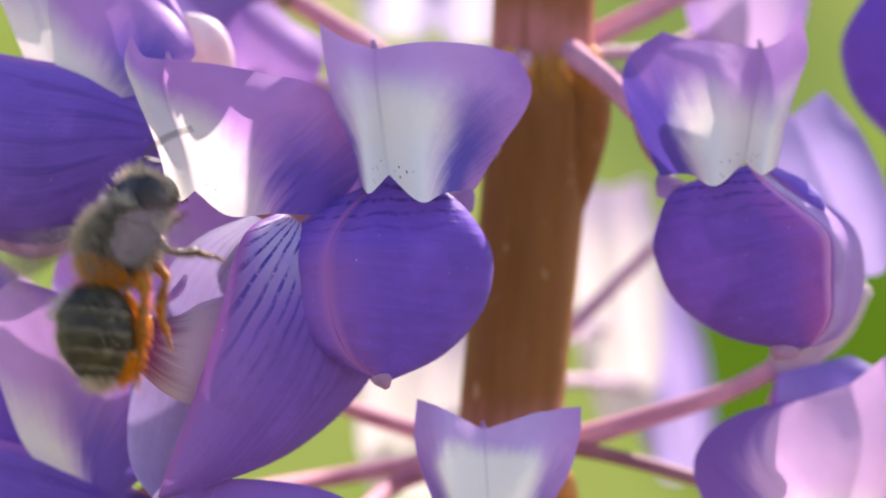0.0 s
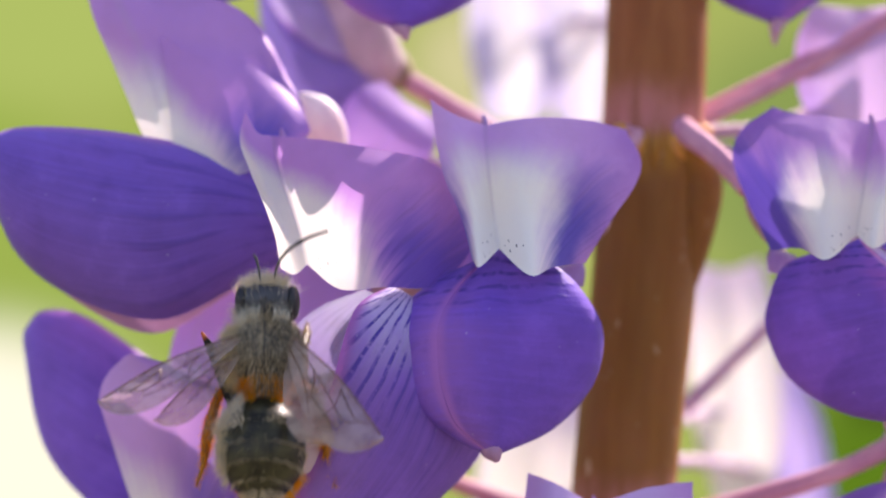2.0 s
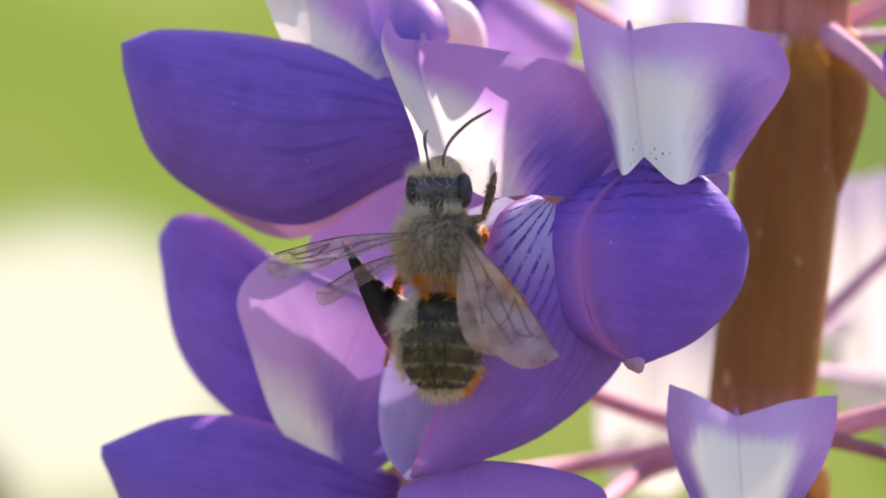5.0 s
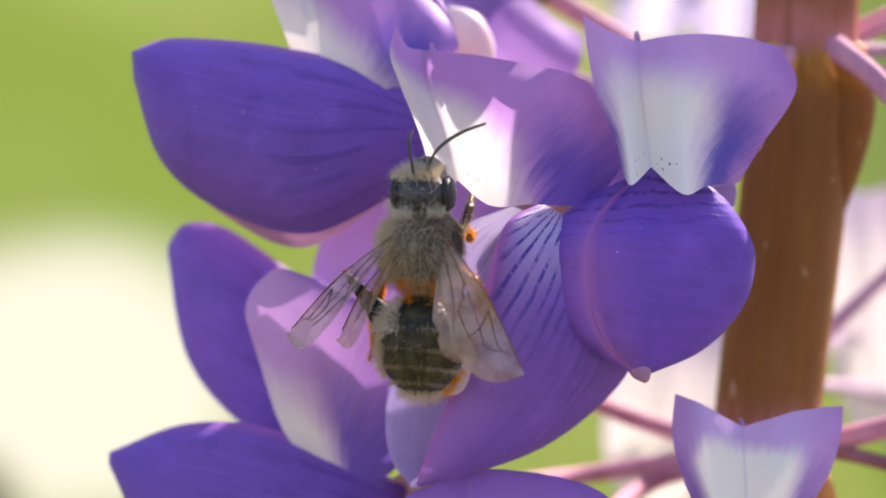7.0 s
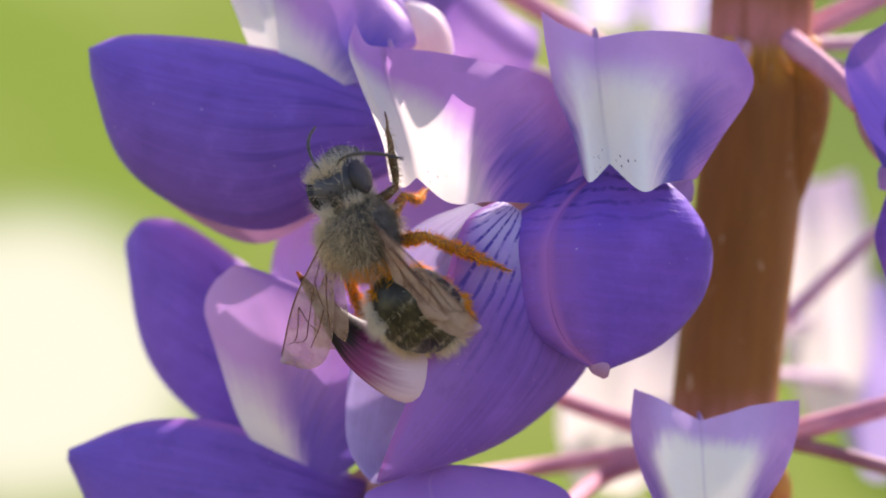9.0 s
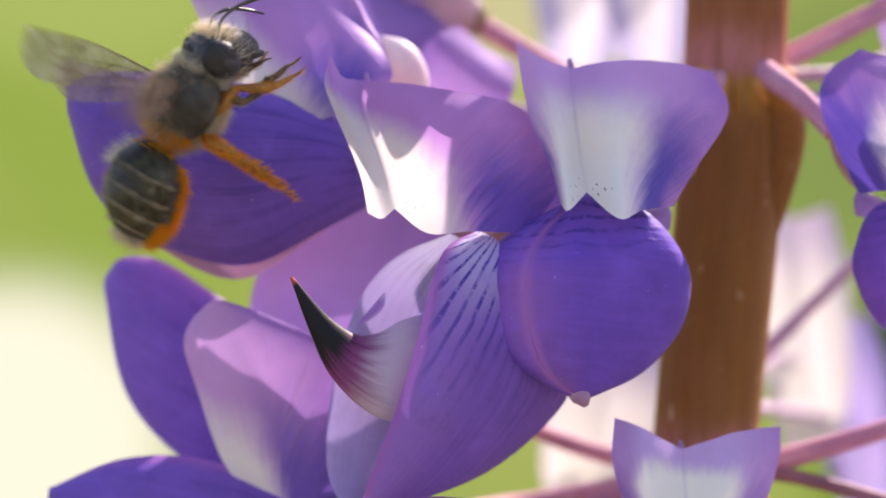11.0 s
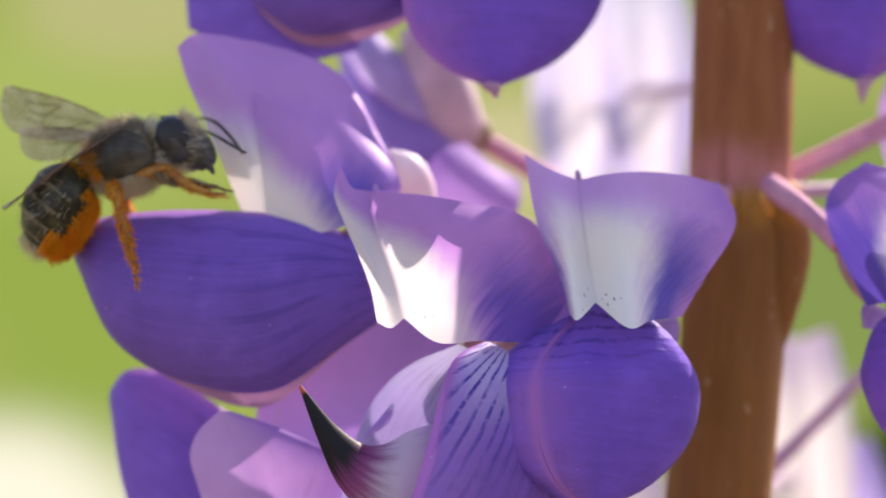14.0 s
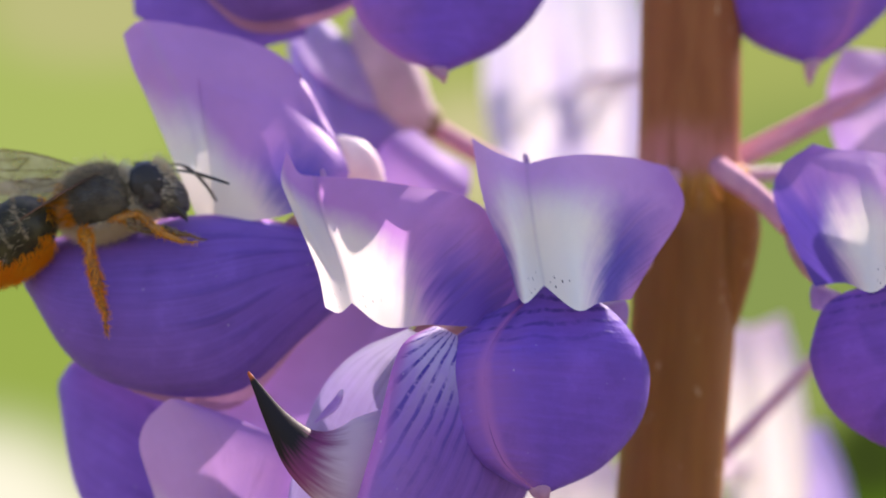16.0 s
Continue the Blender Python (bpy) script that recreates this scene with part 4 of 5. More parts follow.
rear("lilac lupine flower behind the front row", 935, 92, 14, 175, 160, 36, BANNER_LILAC, [(930, 190, 14), (1150, 170, 13), (1410, 130, 11)], 36, 0.12)
rear("violet lupine flower half hidden behind the front row", 1075, 345, 11, 150, 190, 10, BANNER_VIOLET, [(0, 0, 0), (1200, 300, 15), (1395, 130, 11)], 40)
rear("violet lupine flower behind, out of focus", 1945, 340, 9, 210, 330, -25, BANNER_SKY, [(2000, 640, 11), (1800, 225, 13), (1440, 90, 11)], 37)
# depth set so its banner, out of view, shades the right flower
upper("dark violet lupine flower high on the spike beside a lilac one", 1034, -372, 8.9, -1.0, [(2000, -210, 10), (1860, -112, 11), (1450, 90, 10)], 38)
rear("lilac lupine flower behind, out of focus", 1800, -20, 12, 230, 240, 0, BANNER_BLUSH, [(1790, 120, 14), (1640, 80, 13), (1440, 92, 11)], 39)

Q_L = [(950, 6, 0), (890, 52, -0.6), (790, 50, -1), (720, -10, -1)]
Q_C = [(935, -40, -1), (840, -50, -2.0), (760, -110, -1.8), (710, -200, -1)]
Q_R = [(930, -60, 0), (860, -130, -0.8), (760, -220, -0.8), (620, -250, 0)]
flower("violet-blue lupine flower seen from behind with pale pink calyx", (930, -20, 10), None,
       [([Q_L, Q_C], (0.8,), WING_DUSK, "blue-violet wing petal"), ([Q_C, Q_R], (1.0,), WING_INNER, "pale violet wing petal")],
       cup=([(955, -14, 17.8), (915, -60, 17.0), (885, -130, 16.8), (862, -215, 17.0)], [0.9, 1.7, 1.8, 1.4]),
       calyx=((985, 0, 18.2), (925, -40, 17.6), 1.25, 2.0), pedicel=([(975, -6, 18.0), (1080, 56, 16.0), (1180, 106, 13.0), (1390, 126, 9.4)], [0.62, 0.56, 0.56, 0.66]), dd=18, seed=41, calyx_material=CALYX_OLIVE)
bud = tagged(new("flower_bud"), "white and pink rounded bud in sunlight", "flower bud", "buds of the spike")
bud_mesh = tube_mesh("petal", [(850, 128, 6), (838, 88, 5.4), (820, 48, 4.6), (790, 16, 4.4)], [0.7, 1.12, 1.02, 0.25], BUD, 20, 18)
bud_stalk = tube_mesh("pedicel", [(848, 122, 6), (1000, 180, 8), (1395, 130, 9)], [0.5, 0.45, 0.6], PEDICEL)
bud.location = at(838, 88, 5.4)
for part_name, me in (("petal", bud_mesh), ("pedicel", bud_stalk)):
    me.transform(Matrix.Translation(-bud.location))
    under(part_name, me, bud)

# bare stalks that lead to flowers out of sight
for points, material, words in (([(1460, 590, 20), (1540, 515, 20), (1640, 420, 20), (1800, 260, 21)], PEDICEL_DUSK, "dusky violet flower stalk"),
                                ([(1430, 92, 9), (1520, 66, 9), (1700, -22, 10), (1860, -110, 11)], PEDICEL, "pink flower stalk"),
                                ([(1350, 795, 9), (1480, 800, 8), (1660, 848, 7), (1800, 900, 7)], PEDICEL_DARK, "dark reddish flower stalk")):
    under("stalk", tube_mesh("stalk", points, [0.52, 0.42, 0.40, 0.40], material), plant, words)


# ---- the bee ----
MM = 0.001


def chitin(name, a, b, rough=0.3, **more):
    return plain_material(name, a, b, 900.0, rough, 0.0, 0.5, **more)


BODY_DARK = chitin("bee_body", (0.030, 0.028, 0.022), (0.085, 0.078, 0.058), 0.34)
HEAD_GREY = chitin("bee_head", (0.030, 0.031, 0.034), (0.070, 0.072, 0.076), 0.4)
EYE = chitin("bee_eye", (0.010, 0.010, 0.011), (0.022, 0.021, 0.022), 0.5)
LEG_DARK = plain_material("bee_leg", (0.075, 0.036, 0.012), (0.22, 0.11, 0.03), 900.0, 0.35, 0.12, 0.5)
LEG_POLLEN = chitin("bee_leg_pollen", (0.16, 0.065, 0.012), (0.48, 0.21, 0.025), 0.5)
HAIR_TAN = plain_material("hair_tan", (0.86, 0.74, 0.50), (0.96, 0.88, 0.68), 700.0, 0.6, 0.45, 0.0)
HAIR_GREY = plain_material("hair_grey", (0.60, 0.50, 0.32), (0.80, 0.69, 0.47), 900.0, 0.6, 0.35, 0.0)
# darker fur tone that paints shade on the thorax's right side
HAIR_SHADE = plain_material("hair_shade", (0.13, 0.11, 0.08), (0.30, 0.26, 0.20), 900.0, 0.6, 0.3, 0.0)
HAIR_GOLD = plain_material("hair_gold", (0.40, 0.34, 0.16), (0.62, 0.54, 0.30), 900.0, 0.6, 0.35, 0.0)
HAIR_PALE = plain_material("hair_pale", (0.88, 0.82, 0.66), (0.96, 0.92, 0.80), 900.0, 0.6, 0.35, 0.0)
HAIR_POLLEN = plain_material("hair_pollen", (1.0, 0.45, 0.008), (1.0, 0.58, 0.03), 900.0, 0.7, 0.6, 0.0)


def abdomen_material():
    n = Net("bee_abdomen")
    u, v = n.uv()
    place = n.place()
    cloud = n.noise(place, 1500.0, 4.0)
    color = n.mix(n.ramp(cloud, 0.35, 0.7), (0.016, 0.014, 0.006), (0.060, 0.054, 0.022))
    return n.surface(color, 0.38, 0.0, n.bump(n.noise(place, 5000.0, 2.0), 0.4, 0.00005), Specular_IOR_Level=0.3)


def membrane_material():
    n = Net("bee_wing")
    place = n.place()
    cloud = n.noise(place, 700.0, 3.0)
    p = n.tree.nodes.new("ShaderNodeBsdfPrincipled")
    n.put(p.inputs["Base Color"], n.mix(n.ramp(cloud, 0.35, 0.65), (0.30, 0.19, 0.14), (0.50, 0.38, 0.31)))
    n.put(p.inputs["Roughness"], 0.22)
    n.put(p.inputs["Normal"], n.bump(cloud, 0.5, 0.0002))
    t = n.node("BsdfTransparent", 0, Color=(0.93, 0.90, 0.86))
    m = n.tree.nodes.new("ShaderNodeMixShader")
    for i, v in enumerate((0.58, t, p.outputs[0])):
        n.put(m.inputs[i], v)
    o = n.tree.nodes.new("ShaderNodeOutputMaterial")
    n.tree.links.new(m.outputs[0], o.inputs[0])
    return n.mat


ABDOMEN, MEMBRANE = abdomen_material(), membrane_material()
VEIN = chitin("bee_wing_vein", (0.10, 0.05, 0.025), (0.17, 0.08, 0.035), 0.4)


def lathe(name, profile, centre, wide, high, material, n=28, sides=28, rings=0, bend=0.0):
    """A body part along y: profile rows of (y, radius) in mm, wide and high scale it across; rings are the plates of an abdomen."""
    ys, rs = glide1([p[0] for p in profile], n), glide1([p[1] for p in profile], n)
    verts, uvs = [], []
    for i in range(n + 1):
        r = max(rs[i], 0.01)
        if rings:
            r *= 1 + 0.035 * ((i / n * rings + 0.1) % 1.0 - 0.5)
        sink = bend * (ys[i] - profile[0][0]) ** 2
        for k in range(sides + 1):
            a = 2 * math.pi * k / sides
            verts.append(Vector((centre[0] + math.cos(a) * r * wide, centre[1] + ys[i], centre[2] + math.sin(a) * r * high - sink)) * MM)
            uvs.append((i / n, k / sides))
    s = sides + 1
    faces = [(a * s + b, a * s + b + 1, a * s + s + b + 1, a * s + s + b) for a in range(n) for b in range(sides)]
    faces += [tuple(range(sides - 1, -1, -1)), tuple(n * s + b for b in range(sides))]
    me = mesh_of(name, verts, faces, uvs, material)
    me.flip_normals()
    return me


def fur(name, me, count, length, lean, material, keep=None, thick=0.016, spread=0.35, seed=1):
    """Single hairs on a mesh, each a thin tapered spike, leaning along lean; keep picks the places (mm)."""
    rnd = random.Random(seed)
    polys = [p for p in me.polygons if len(p.vertices) == 4]
    total, sums = 0.0, []
    for p in polys:
        total += p.area
        sums.append(total)
    verts, faces = [], []
    tries = 0
    running = np.array(sums)
    while len(faces) < count * 6 and tries < count * 12:
        tries += 1
        p = polys[min(int(np.searchsorted(running, rnd.random() * total)), len(polys) - 1)]
        a, b, c, d = (me.vertices[i].co for i in p.vertices)
        s, t = rnd.random(), rnd.random()
        place = a.lerp(b, s).lerp(d.lerp(c, s), t)
        if keep and not keep(place / MM, rnd):
            continue
        out = p.normal.copy()
        way = (out + Vector(lean) + Vector((rnd.gauss(0, spread), rnd.gauss(0, spread), rnd.gauss(0, spread)))).normalized()
        size = length * rnd.uniform(0.55, 1.15) * MM
        x = way.orthogonal().normalized()
        y = way.cross(x)
        droop = Vector(lean) * size * 0.35 + Vector((rnd.gauss(0, 1), rnd.gauss(0, 1), rnd.gauss(0, 1))) * size * 0.10
        mid = place + way * size * 0.55
        k = len(verts)
        w = thick * MM
        for base, r in ((place - way * 0.03 * MM, w), (mid, w * 0.75)):
            verts += [base + (x * math.cos(q) + y * math.sin(q)) * r for q in (0.0, 2.1, 4.2)]
        verts.append(place + way * size + droop)
        faces += [(k, k + 1, k + 4, k + 3), (k + 1, k + 2, k + 5, k + 4), (k + 2, k, k + 3, k + 5)]
        faces += [(k + 3, k + 4, k + 6), (k + 4, k + 5, k + 6), (k + 5, k + 3, k + 6)]
    return mesh_of(name, verts, faces, None, material)


def raw_tube(name, points, radii, material, n=20, sides=8):
    return tube_mesh(name, [Vector(p) * MM for p in points], radii, material, n, sides, raw=True)


bee = tagged(new("bee"), "grey-brown furry leaf-cutter bee dusted with orange pollen", "bee")

thorax_me = lathe("thorax", [(-1.95, 0.2), (-1.6, 0.8), (-0.8, 1.5), (0.1, 1.68), (1.0, 1.45), (1.6, 0.8), (1.85, 0.2)], (0, 1.8, 0), 1.0, 0.95, BODY_DARK)
thorax = under("thorax", thorax_me, bee, "dark thorax under tan and grey fur")
# cream fur mostly on the left; the right is kept dark as painted shade
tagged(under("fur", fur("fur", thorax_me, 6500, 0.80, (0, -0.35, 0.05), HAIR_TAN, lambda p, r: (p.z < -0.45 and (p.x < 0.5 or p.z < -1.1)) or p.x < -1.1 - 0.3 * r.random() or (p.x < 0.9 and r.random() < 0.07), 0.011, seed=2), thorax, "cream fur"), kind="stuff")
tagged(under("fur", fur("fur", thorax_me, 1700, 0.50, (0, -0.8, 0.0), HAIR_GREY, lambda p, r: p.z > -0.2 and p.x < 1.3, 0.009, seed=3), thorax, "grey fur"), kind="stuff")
tagged(under("fur", fur("fur", thorax_me, 1500, 0.42, (0, -0.8, 0.0), HAIR_SHADE, lambda p, r: p.z > -0.5 and p.x > 0.2, 0.009, seed=13), thorax, "grey fur darkened for shade on the right side"), kind="stuff")
tagged(under("collar", fur("collar", thorax_me, 800, 0.75, (0, 0.5, 0.1), HAIR_PALE, lambda p, r: p.y > 3.0 and abs(p.x) > 0.35 and p.x < 1.0, 0.010, seed=14), thorax, "pale fur collar"), kind="stuff")
tagged(under("pollen_fur", fur("pollen_fur", thorax_me, 650, 0.55, (0, -0.7, 0.0), HAIR_POLLEN, lambda p, r: p.y < 0.55 and p.z > -0.9 and (abs(p.x) > 0.38 or r.random() < 0.25), 0.016, seed=4), thorax, "orange pollen on fur"), kind="stuff")

head_me = lathe("head", [(-0.95, 0.3), (-0.7, 1.1), (0, 1.55), (0.6, 1.36), (1.0, 0.7), (1.12, 0.2)], (0, 4.15, -0.05), 0.96, 0.84, HEAD_GREY)
head = under("head", head_me, bee, "blue-grey head with cream fur")
# cream head fur stops short of the right side, as on the thorax
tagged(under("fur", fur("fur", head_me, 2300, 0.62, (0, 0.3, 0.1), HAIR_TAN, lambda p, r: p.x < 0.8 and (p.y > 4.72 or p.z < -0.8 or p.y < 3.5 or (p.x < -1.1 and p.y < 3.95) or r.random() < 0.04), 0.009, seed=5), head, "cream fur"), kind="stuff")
tagged(under("fur", fur("fur", head_me, 220, 0.75, (0, 0.5, -0.1), HAIR_PALE, lambda p, r: p.y > 4.7, 0.010, seed=6), head, "pale face fur"), kind="stuff")
under("face", raw_tube("face", [(0, 4.5, -0.1), (0, 5.0, -0.75), (0, 5.3, -1.45), (0, 5.35, -1.75)], [1.05, 1.0, 0.72, 0.3], BODY_DARK, 14, 16), head, "black face below the eyes")
feelers = {}
for side in (-1, 1):
    eye = lathe("eye", [(-0.82, 0.05), (-0.58, 0.42), (0, 0.58), (0.58, 0.42), (0.82, 0.05)], (side * 1.14, 4.25, 0.16), 0.62, 1.5, EYE, 14, 18)
    under("eye", eye, head, "large glossy black eye")
    for k in range(3):
        bead = lathe("ocellus", [(-0.09, 0.01), (-0.06, 0.07), (0, 0.09), (0.06, 0.07), (0.09, 0.01)], ((k - 1) * 0.26, 3.95 + (0.14 if k == 1 else 0), 1.24), 1.0, 0.8, EYE, 6, 8) if side > 0 else None
        if bead:
            under("ocellus", bead, head, "small glossy simple eye")
    feeler = [(0.35, 5.0, 0.45), (0.42, 5.7, 0.95), (0.85, 6.4, 1.1), (1.7, 7.1, 1.0), (2.7, 7.6, 0.8)] if side > 0 else [(-0.35, 5.0, 0.45), (-0.42, 5.7, 0.75), (-0.6, 6.4, 0.3), (-0.75, 6.9, -0.6), (-0.8, 7.2, -1.5)]
    socket = Vector(feeler[0])
    ob = under("antenna", raw_tube("antenna", [Vector(p) - socket for p in feeler], [0.085, 0.062, 0.085, 0.085, 0.06], BODY_DARK, 26, 8), head, "black jointed antenna")
    ob.location = socket * MM
    feelers[side] = ob
    under("mandible", raw_tube("mandible", [(side * 0.62, 5.2, -1.3), (side * 0.5, 5.5, -1.75), (side * 0.1, 5.6, -2.1)], [0.24, 0.17, 0.04], BODY_DARK, 10, 8), head)

abd_me = lathe("abdomen", [(0, 0.38), (0.32, 1.0), (1.1, 1.72), (2.2, 2.0), (3.3, 1.82), (4.1, 1.25), (4.5, 0.62), (4.7, 0.1)], (0, 0, 0), 0.97, 0.84, ABDOMEN, 60, 32, 5, 0.03)
abd_me.transform(Matrix.Rotation(radians(180), 4, "Z"))
abdomen = under("abdomen", abd_me, bee, "dark shiny abdomen with pale hair bands")
abdomen.location = Vector((0, -0.30, 0)) * MM
BANDS = (1.45, 2.35, 3.2, 3.95)


def on_band(p, r):
    """Hair grows along the hind edge of each plate, thinning towards the middle of the back."""
    if p.z < -0.7:
        return False
    y = -p.y - 0.05 * p.x * p.x
    return any(0 < c - y < r.uniform(0.0, 0.16) for c in BANDS) and (abs(p.x) > 0.7 or r.random() < 0.35)


tagged(under("hair_band", fur("hair_band", abd_me, 2800, 0.22, (0, -1.1, -0.1), HAIR_GREY, on_band, 0.006, 0.2, 7), abdomen, "pale cream hair bands"), kind="stuff")
tagged(under("fur", fur("fur", abd_me, 130, 0.30, (0, -1.0, 0.0), HAIR_GOLD, lambda p, r: p.z > -0.4 and -p.y > 0.9, 0.007, 0.25, 15), abdomen, "thin golden hair"), kind="stuff")
# cream hair kept almost only to the left side
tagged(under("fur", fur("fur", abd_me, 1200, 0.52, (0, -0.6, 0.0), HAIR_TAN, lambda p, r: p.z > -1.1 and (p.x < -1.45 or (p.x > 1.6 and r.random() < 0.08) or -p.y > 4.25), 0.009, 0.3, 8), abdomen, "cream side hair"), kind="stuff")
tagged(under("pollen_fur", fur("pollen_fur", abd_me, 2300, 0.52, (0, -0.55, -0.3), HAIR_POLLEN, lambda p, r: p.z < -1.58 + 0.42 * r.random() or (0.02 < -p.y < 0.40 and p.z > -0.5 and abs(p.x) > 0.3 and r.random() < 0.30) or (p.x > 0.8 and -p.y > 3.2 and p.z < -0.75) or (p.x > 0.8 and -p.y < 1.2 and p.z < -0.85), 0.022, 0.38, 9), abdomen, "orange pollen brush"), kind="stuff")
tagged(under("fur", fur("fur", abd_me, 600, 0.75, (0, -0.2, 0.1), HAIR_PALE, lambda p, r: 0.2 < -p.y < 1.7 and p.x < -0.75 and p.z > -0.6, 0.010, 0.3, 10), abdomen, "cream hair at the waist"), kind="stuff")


def wing_blade(name, side, length, width, sag):
    """A bee's wing along x from its root: membrane outline from a leading edge and a rounded trailing edge."""
    n, m = 66, 24
    verts, faces = [], []
    for i in range(n + 1):
        t = i / n
        lead = 0.10 * math.sin(math.pi * t) * length * 0.35 - 0.25 * t * t * 0.8
        w = width * (0.12 + 0.88 * math.sin(min(1.0, t * 0.62 + 0.02) * math.pi)) * math.sqrt(max(0.0, 1 - t ** 7))
        for j in range(m + 1):
            s = j / m
            z = -sag * t * t + 0.10 * math.sin(5 * s + 6 * t) * t
            verts.append(Vector((side * t * length, lead - s * w, z)) * MM)
    faces = [(i * (m + 1) + j, i * (m + 1) + j + 1, (i + 1) * (m + 1) + j + 1, (i + 1) * (m + 1) + j) for i in range(n) for j in range(m)]
    return mesh_of(name, verts, faces, None, MEMBRANE)


def wing(side, name, length, width, veins):
    me = wing_blade(name, side, length, width, 0.5)
    ob = under(name, me, bee, "clear smoky wing with brown veins")
    cols = 25
    for row in veins:
        points = [me.vertices[min(66, max(0, round(t * 66))) * cols + min(24, max(0, round(s * 24)))].co + Vector((0, 0, 0.00002)) for t, s in row]
        r = 0.036 if row[0][1] == 0 and row[-1][1] == 0 else 0.022
        under("vein", tube_mesh("vein", points, [r * 1.3, r, r * 0.8], VEIN, 14, 6, raw=True), ob, "brown wing vein")
    return ob


FORE = [[(0, 0), (0.5, 0), (0.96, 0)], [(0, 0.3), (0.3, 0.35), (0.6, 0.4)], [(0.02, 0.8), (0.3, 0.7), (0.55, 0.9)], [(0.3, 0.35), (0.4, 0.55), (0.45, 0.78)],
        [(0.55, 0.12), (0.6, 0.4), (0.62, 0.7)], [(0.55, 0.12), (0.75, 0.25), (0.85, 0.12)], [(0.6, 0.4), (0.72, 0.45), (0.8, 0.25)], [(0.45, 0.7), (0.6, 0.68), (0.75, 0.62)]]
HIND = [[(0, 0), (0.5, 0), (0.9, 0)], [(0.05, 0.4), (0.4, 0.4), (0.7, 0.5)], [(0.35, 0.4), (0.45, 0.6), (0.5, 0.85)]]
fore_r, fore_l = wing(1, "forewing", 7.0, 2.5, FORE), wing(-1, "forewing", 7.0, 2.5, FORE)
hind_r, hind_l = wing(1, "hindwing", 4.9, 1.9, HIND), wing(-1, "hindwing", 4.9, 1.9, HIND)

# thigh, shin and foot joints of each pair of legs, on the bee's right side
LEGS = {"foreleg": ([(0.8, 3.0, -0.9), (1.75, 3.2, -1.6), (2.15, 4.6, -1.6), (2.35, 5.7, -1.8), (2.5, 6.5, -2.0)], 0.85, LEG_DARK),
        "midleg": ([(1.0, 2.0, -1.1), (2.5, 2.0, -1.5), (3.3, 0.9, -2.1), (4.1, 0.5, -2.8), (4.8, 0.3, -3.0)], 0.95, LEG_POLLEN),
        "hindleg": ([(1.0, 0.9, -1.2), (2.2, 0.3, -1.2), (2.7, -1.5, -2.2), (2.9, -2.6, -2.9), (3.2, -3.5, -3.2)], 1.1, LEG_POLLEN)}
legs = {}
for leg_name, (points, thick, material) in LEGS.items():
    for side in (-1, 1):
        root = Vector((points[0][0] * side, points[0][1], points[0][2])) * MM
        joints = [Vector((x * side, y, z)) for x, y, z in points]
        if leg_name == "foreleg" and side < 0:
            joints[1:] = [Vector(p) for p in ((-1.4, 3.6, -1.9), (-1.0, 4.6, -2.3), (-0.7, 5.2, -2.6), (-0.5, 5.6, -2.8))]
        pieces = []
        for k, radii in enumerate(((0.17, 0.27, 0.17), (0.13, 0.22, 0.25), (0.19, 0.17, 0.10), (0.075, 0.07, 0.03))):
            a, b = joints[k], joints[k + 1]
            bow = (b - a).cross(Vector((side, 0, 0.3))).normalized() * 0.06
            pieces.append(raw_tube("piece", [a, (a + b) / 2 + bow, b + (b - a).normalized() * 0.06], [x * thick for x in radii], material, 9, 9))
        me = joined("leg", pieces, material)
        me.transform(Matrix.Translation(-root))
        ob = under("leg", me, bee, "dark jointed leg" if material is LEG_DARK else "jointed leg dusted with orange pollen")
        ob.location = root
        legs[leg_name, side] = ob
        hair = fur("fur", me, 1100 if leg_name == "hindleg" else 300, 0.27 if leg_name == "hindleg" else 0.22, (0, -0.3, -0.3), HAIR_GOLD if material is LEG_DARK else HAIR_POLLEN, None, 0.015, 0.4, 11)
        tagged(under("fur", hair, ob, "short leg hair"), kind="stuff")


def bee_pose(x, y, z, heading, roll, pitch):
    """Where the bee is (mm about the flowers' centre): heading clockwise from up, its back rolled from the viewer to its left, head pitched to the viewer."""
    a, r, p = radians(heading), radians(roll), radians(pitch)
    ahead = Vector((math.sin(a) * math.cos(p), -math.sin(p), math.cos(a) * math.cos(p)))
    facing = Vector((0, -1, 0))
    facing = (facing - ahead * facing.dot(ahead)).normalized()
    left_side = facing.cross(ahead)
    dorsal = facing * math.cos(r) + left_side * math.sin(r)
    m = Matrix((ahead.cross(dorsal), ahead, dorsal)).transposed().to_4x4()
    return Matrix.Translation(Vector((x * MM, y * MM, z * MM + HEIGHT))) @ m


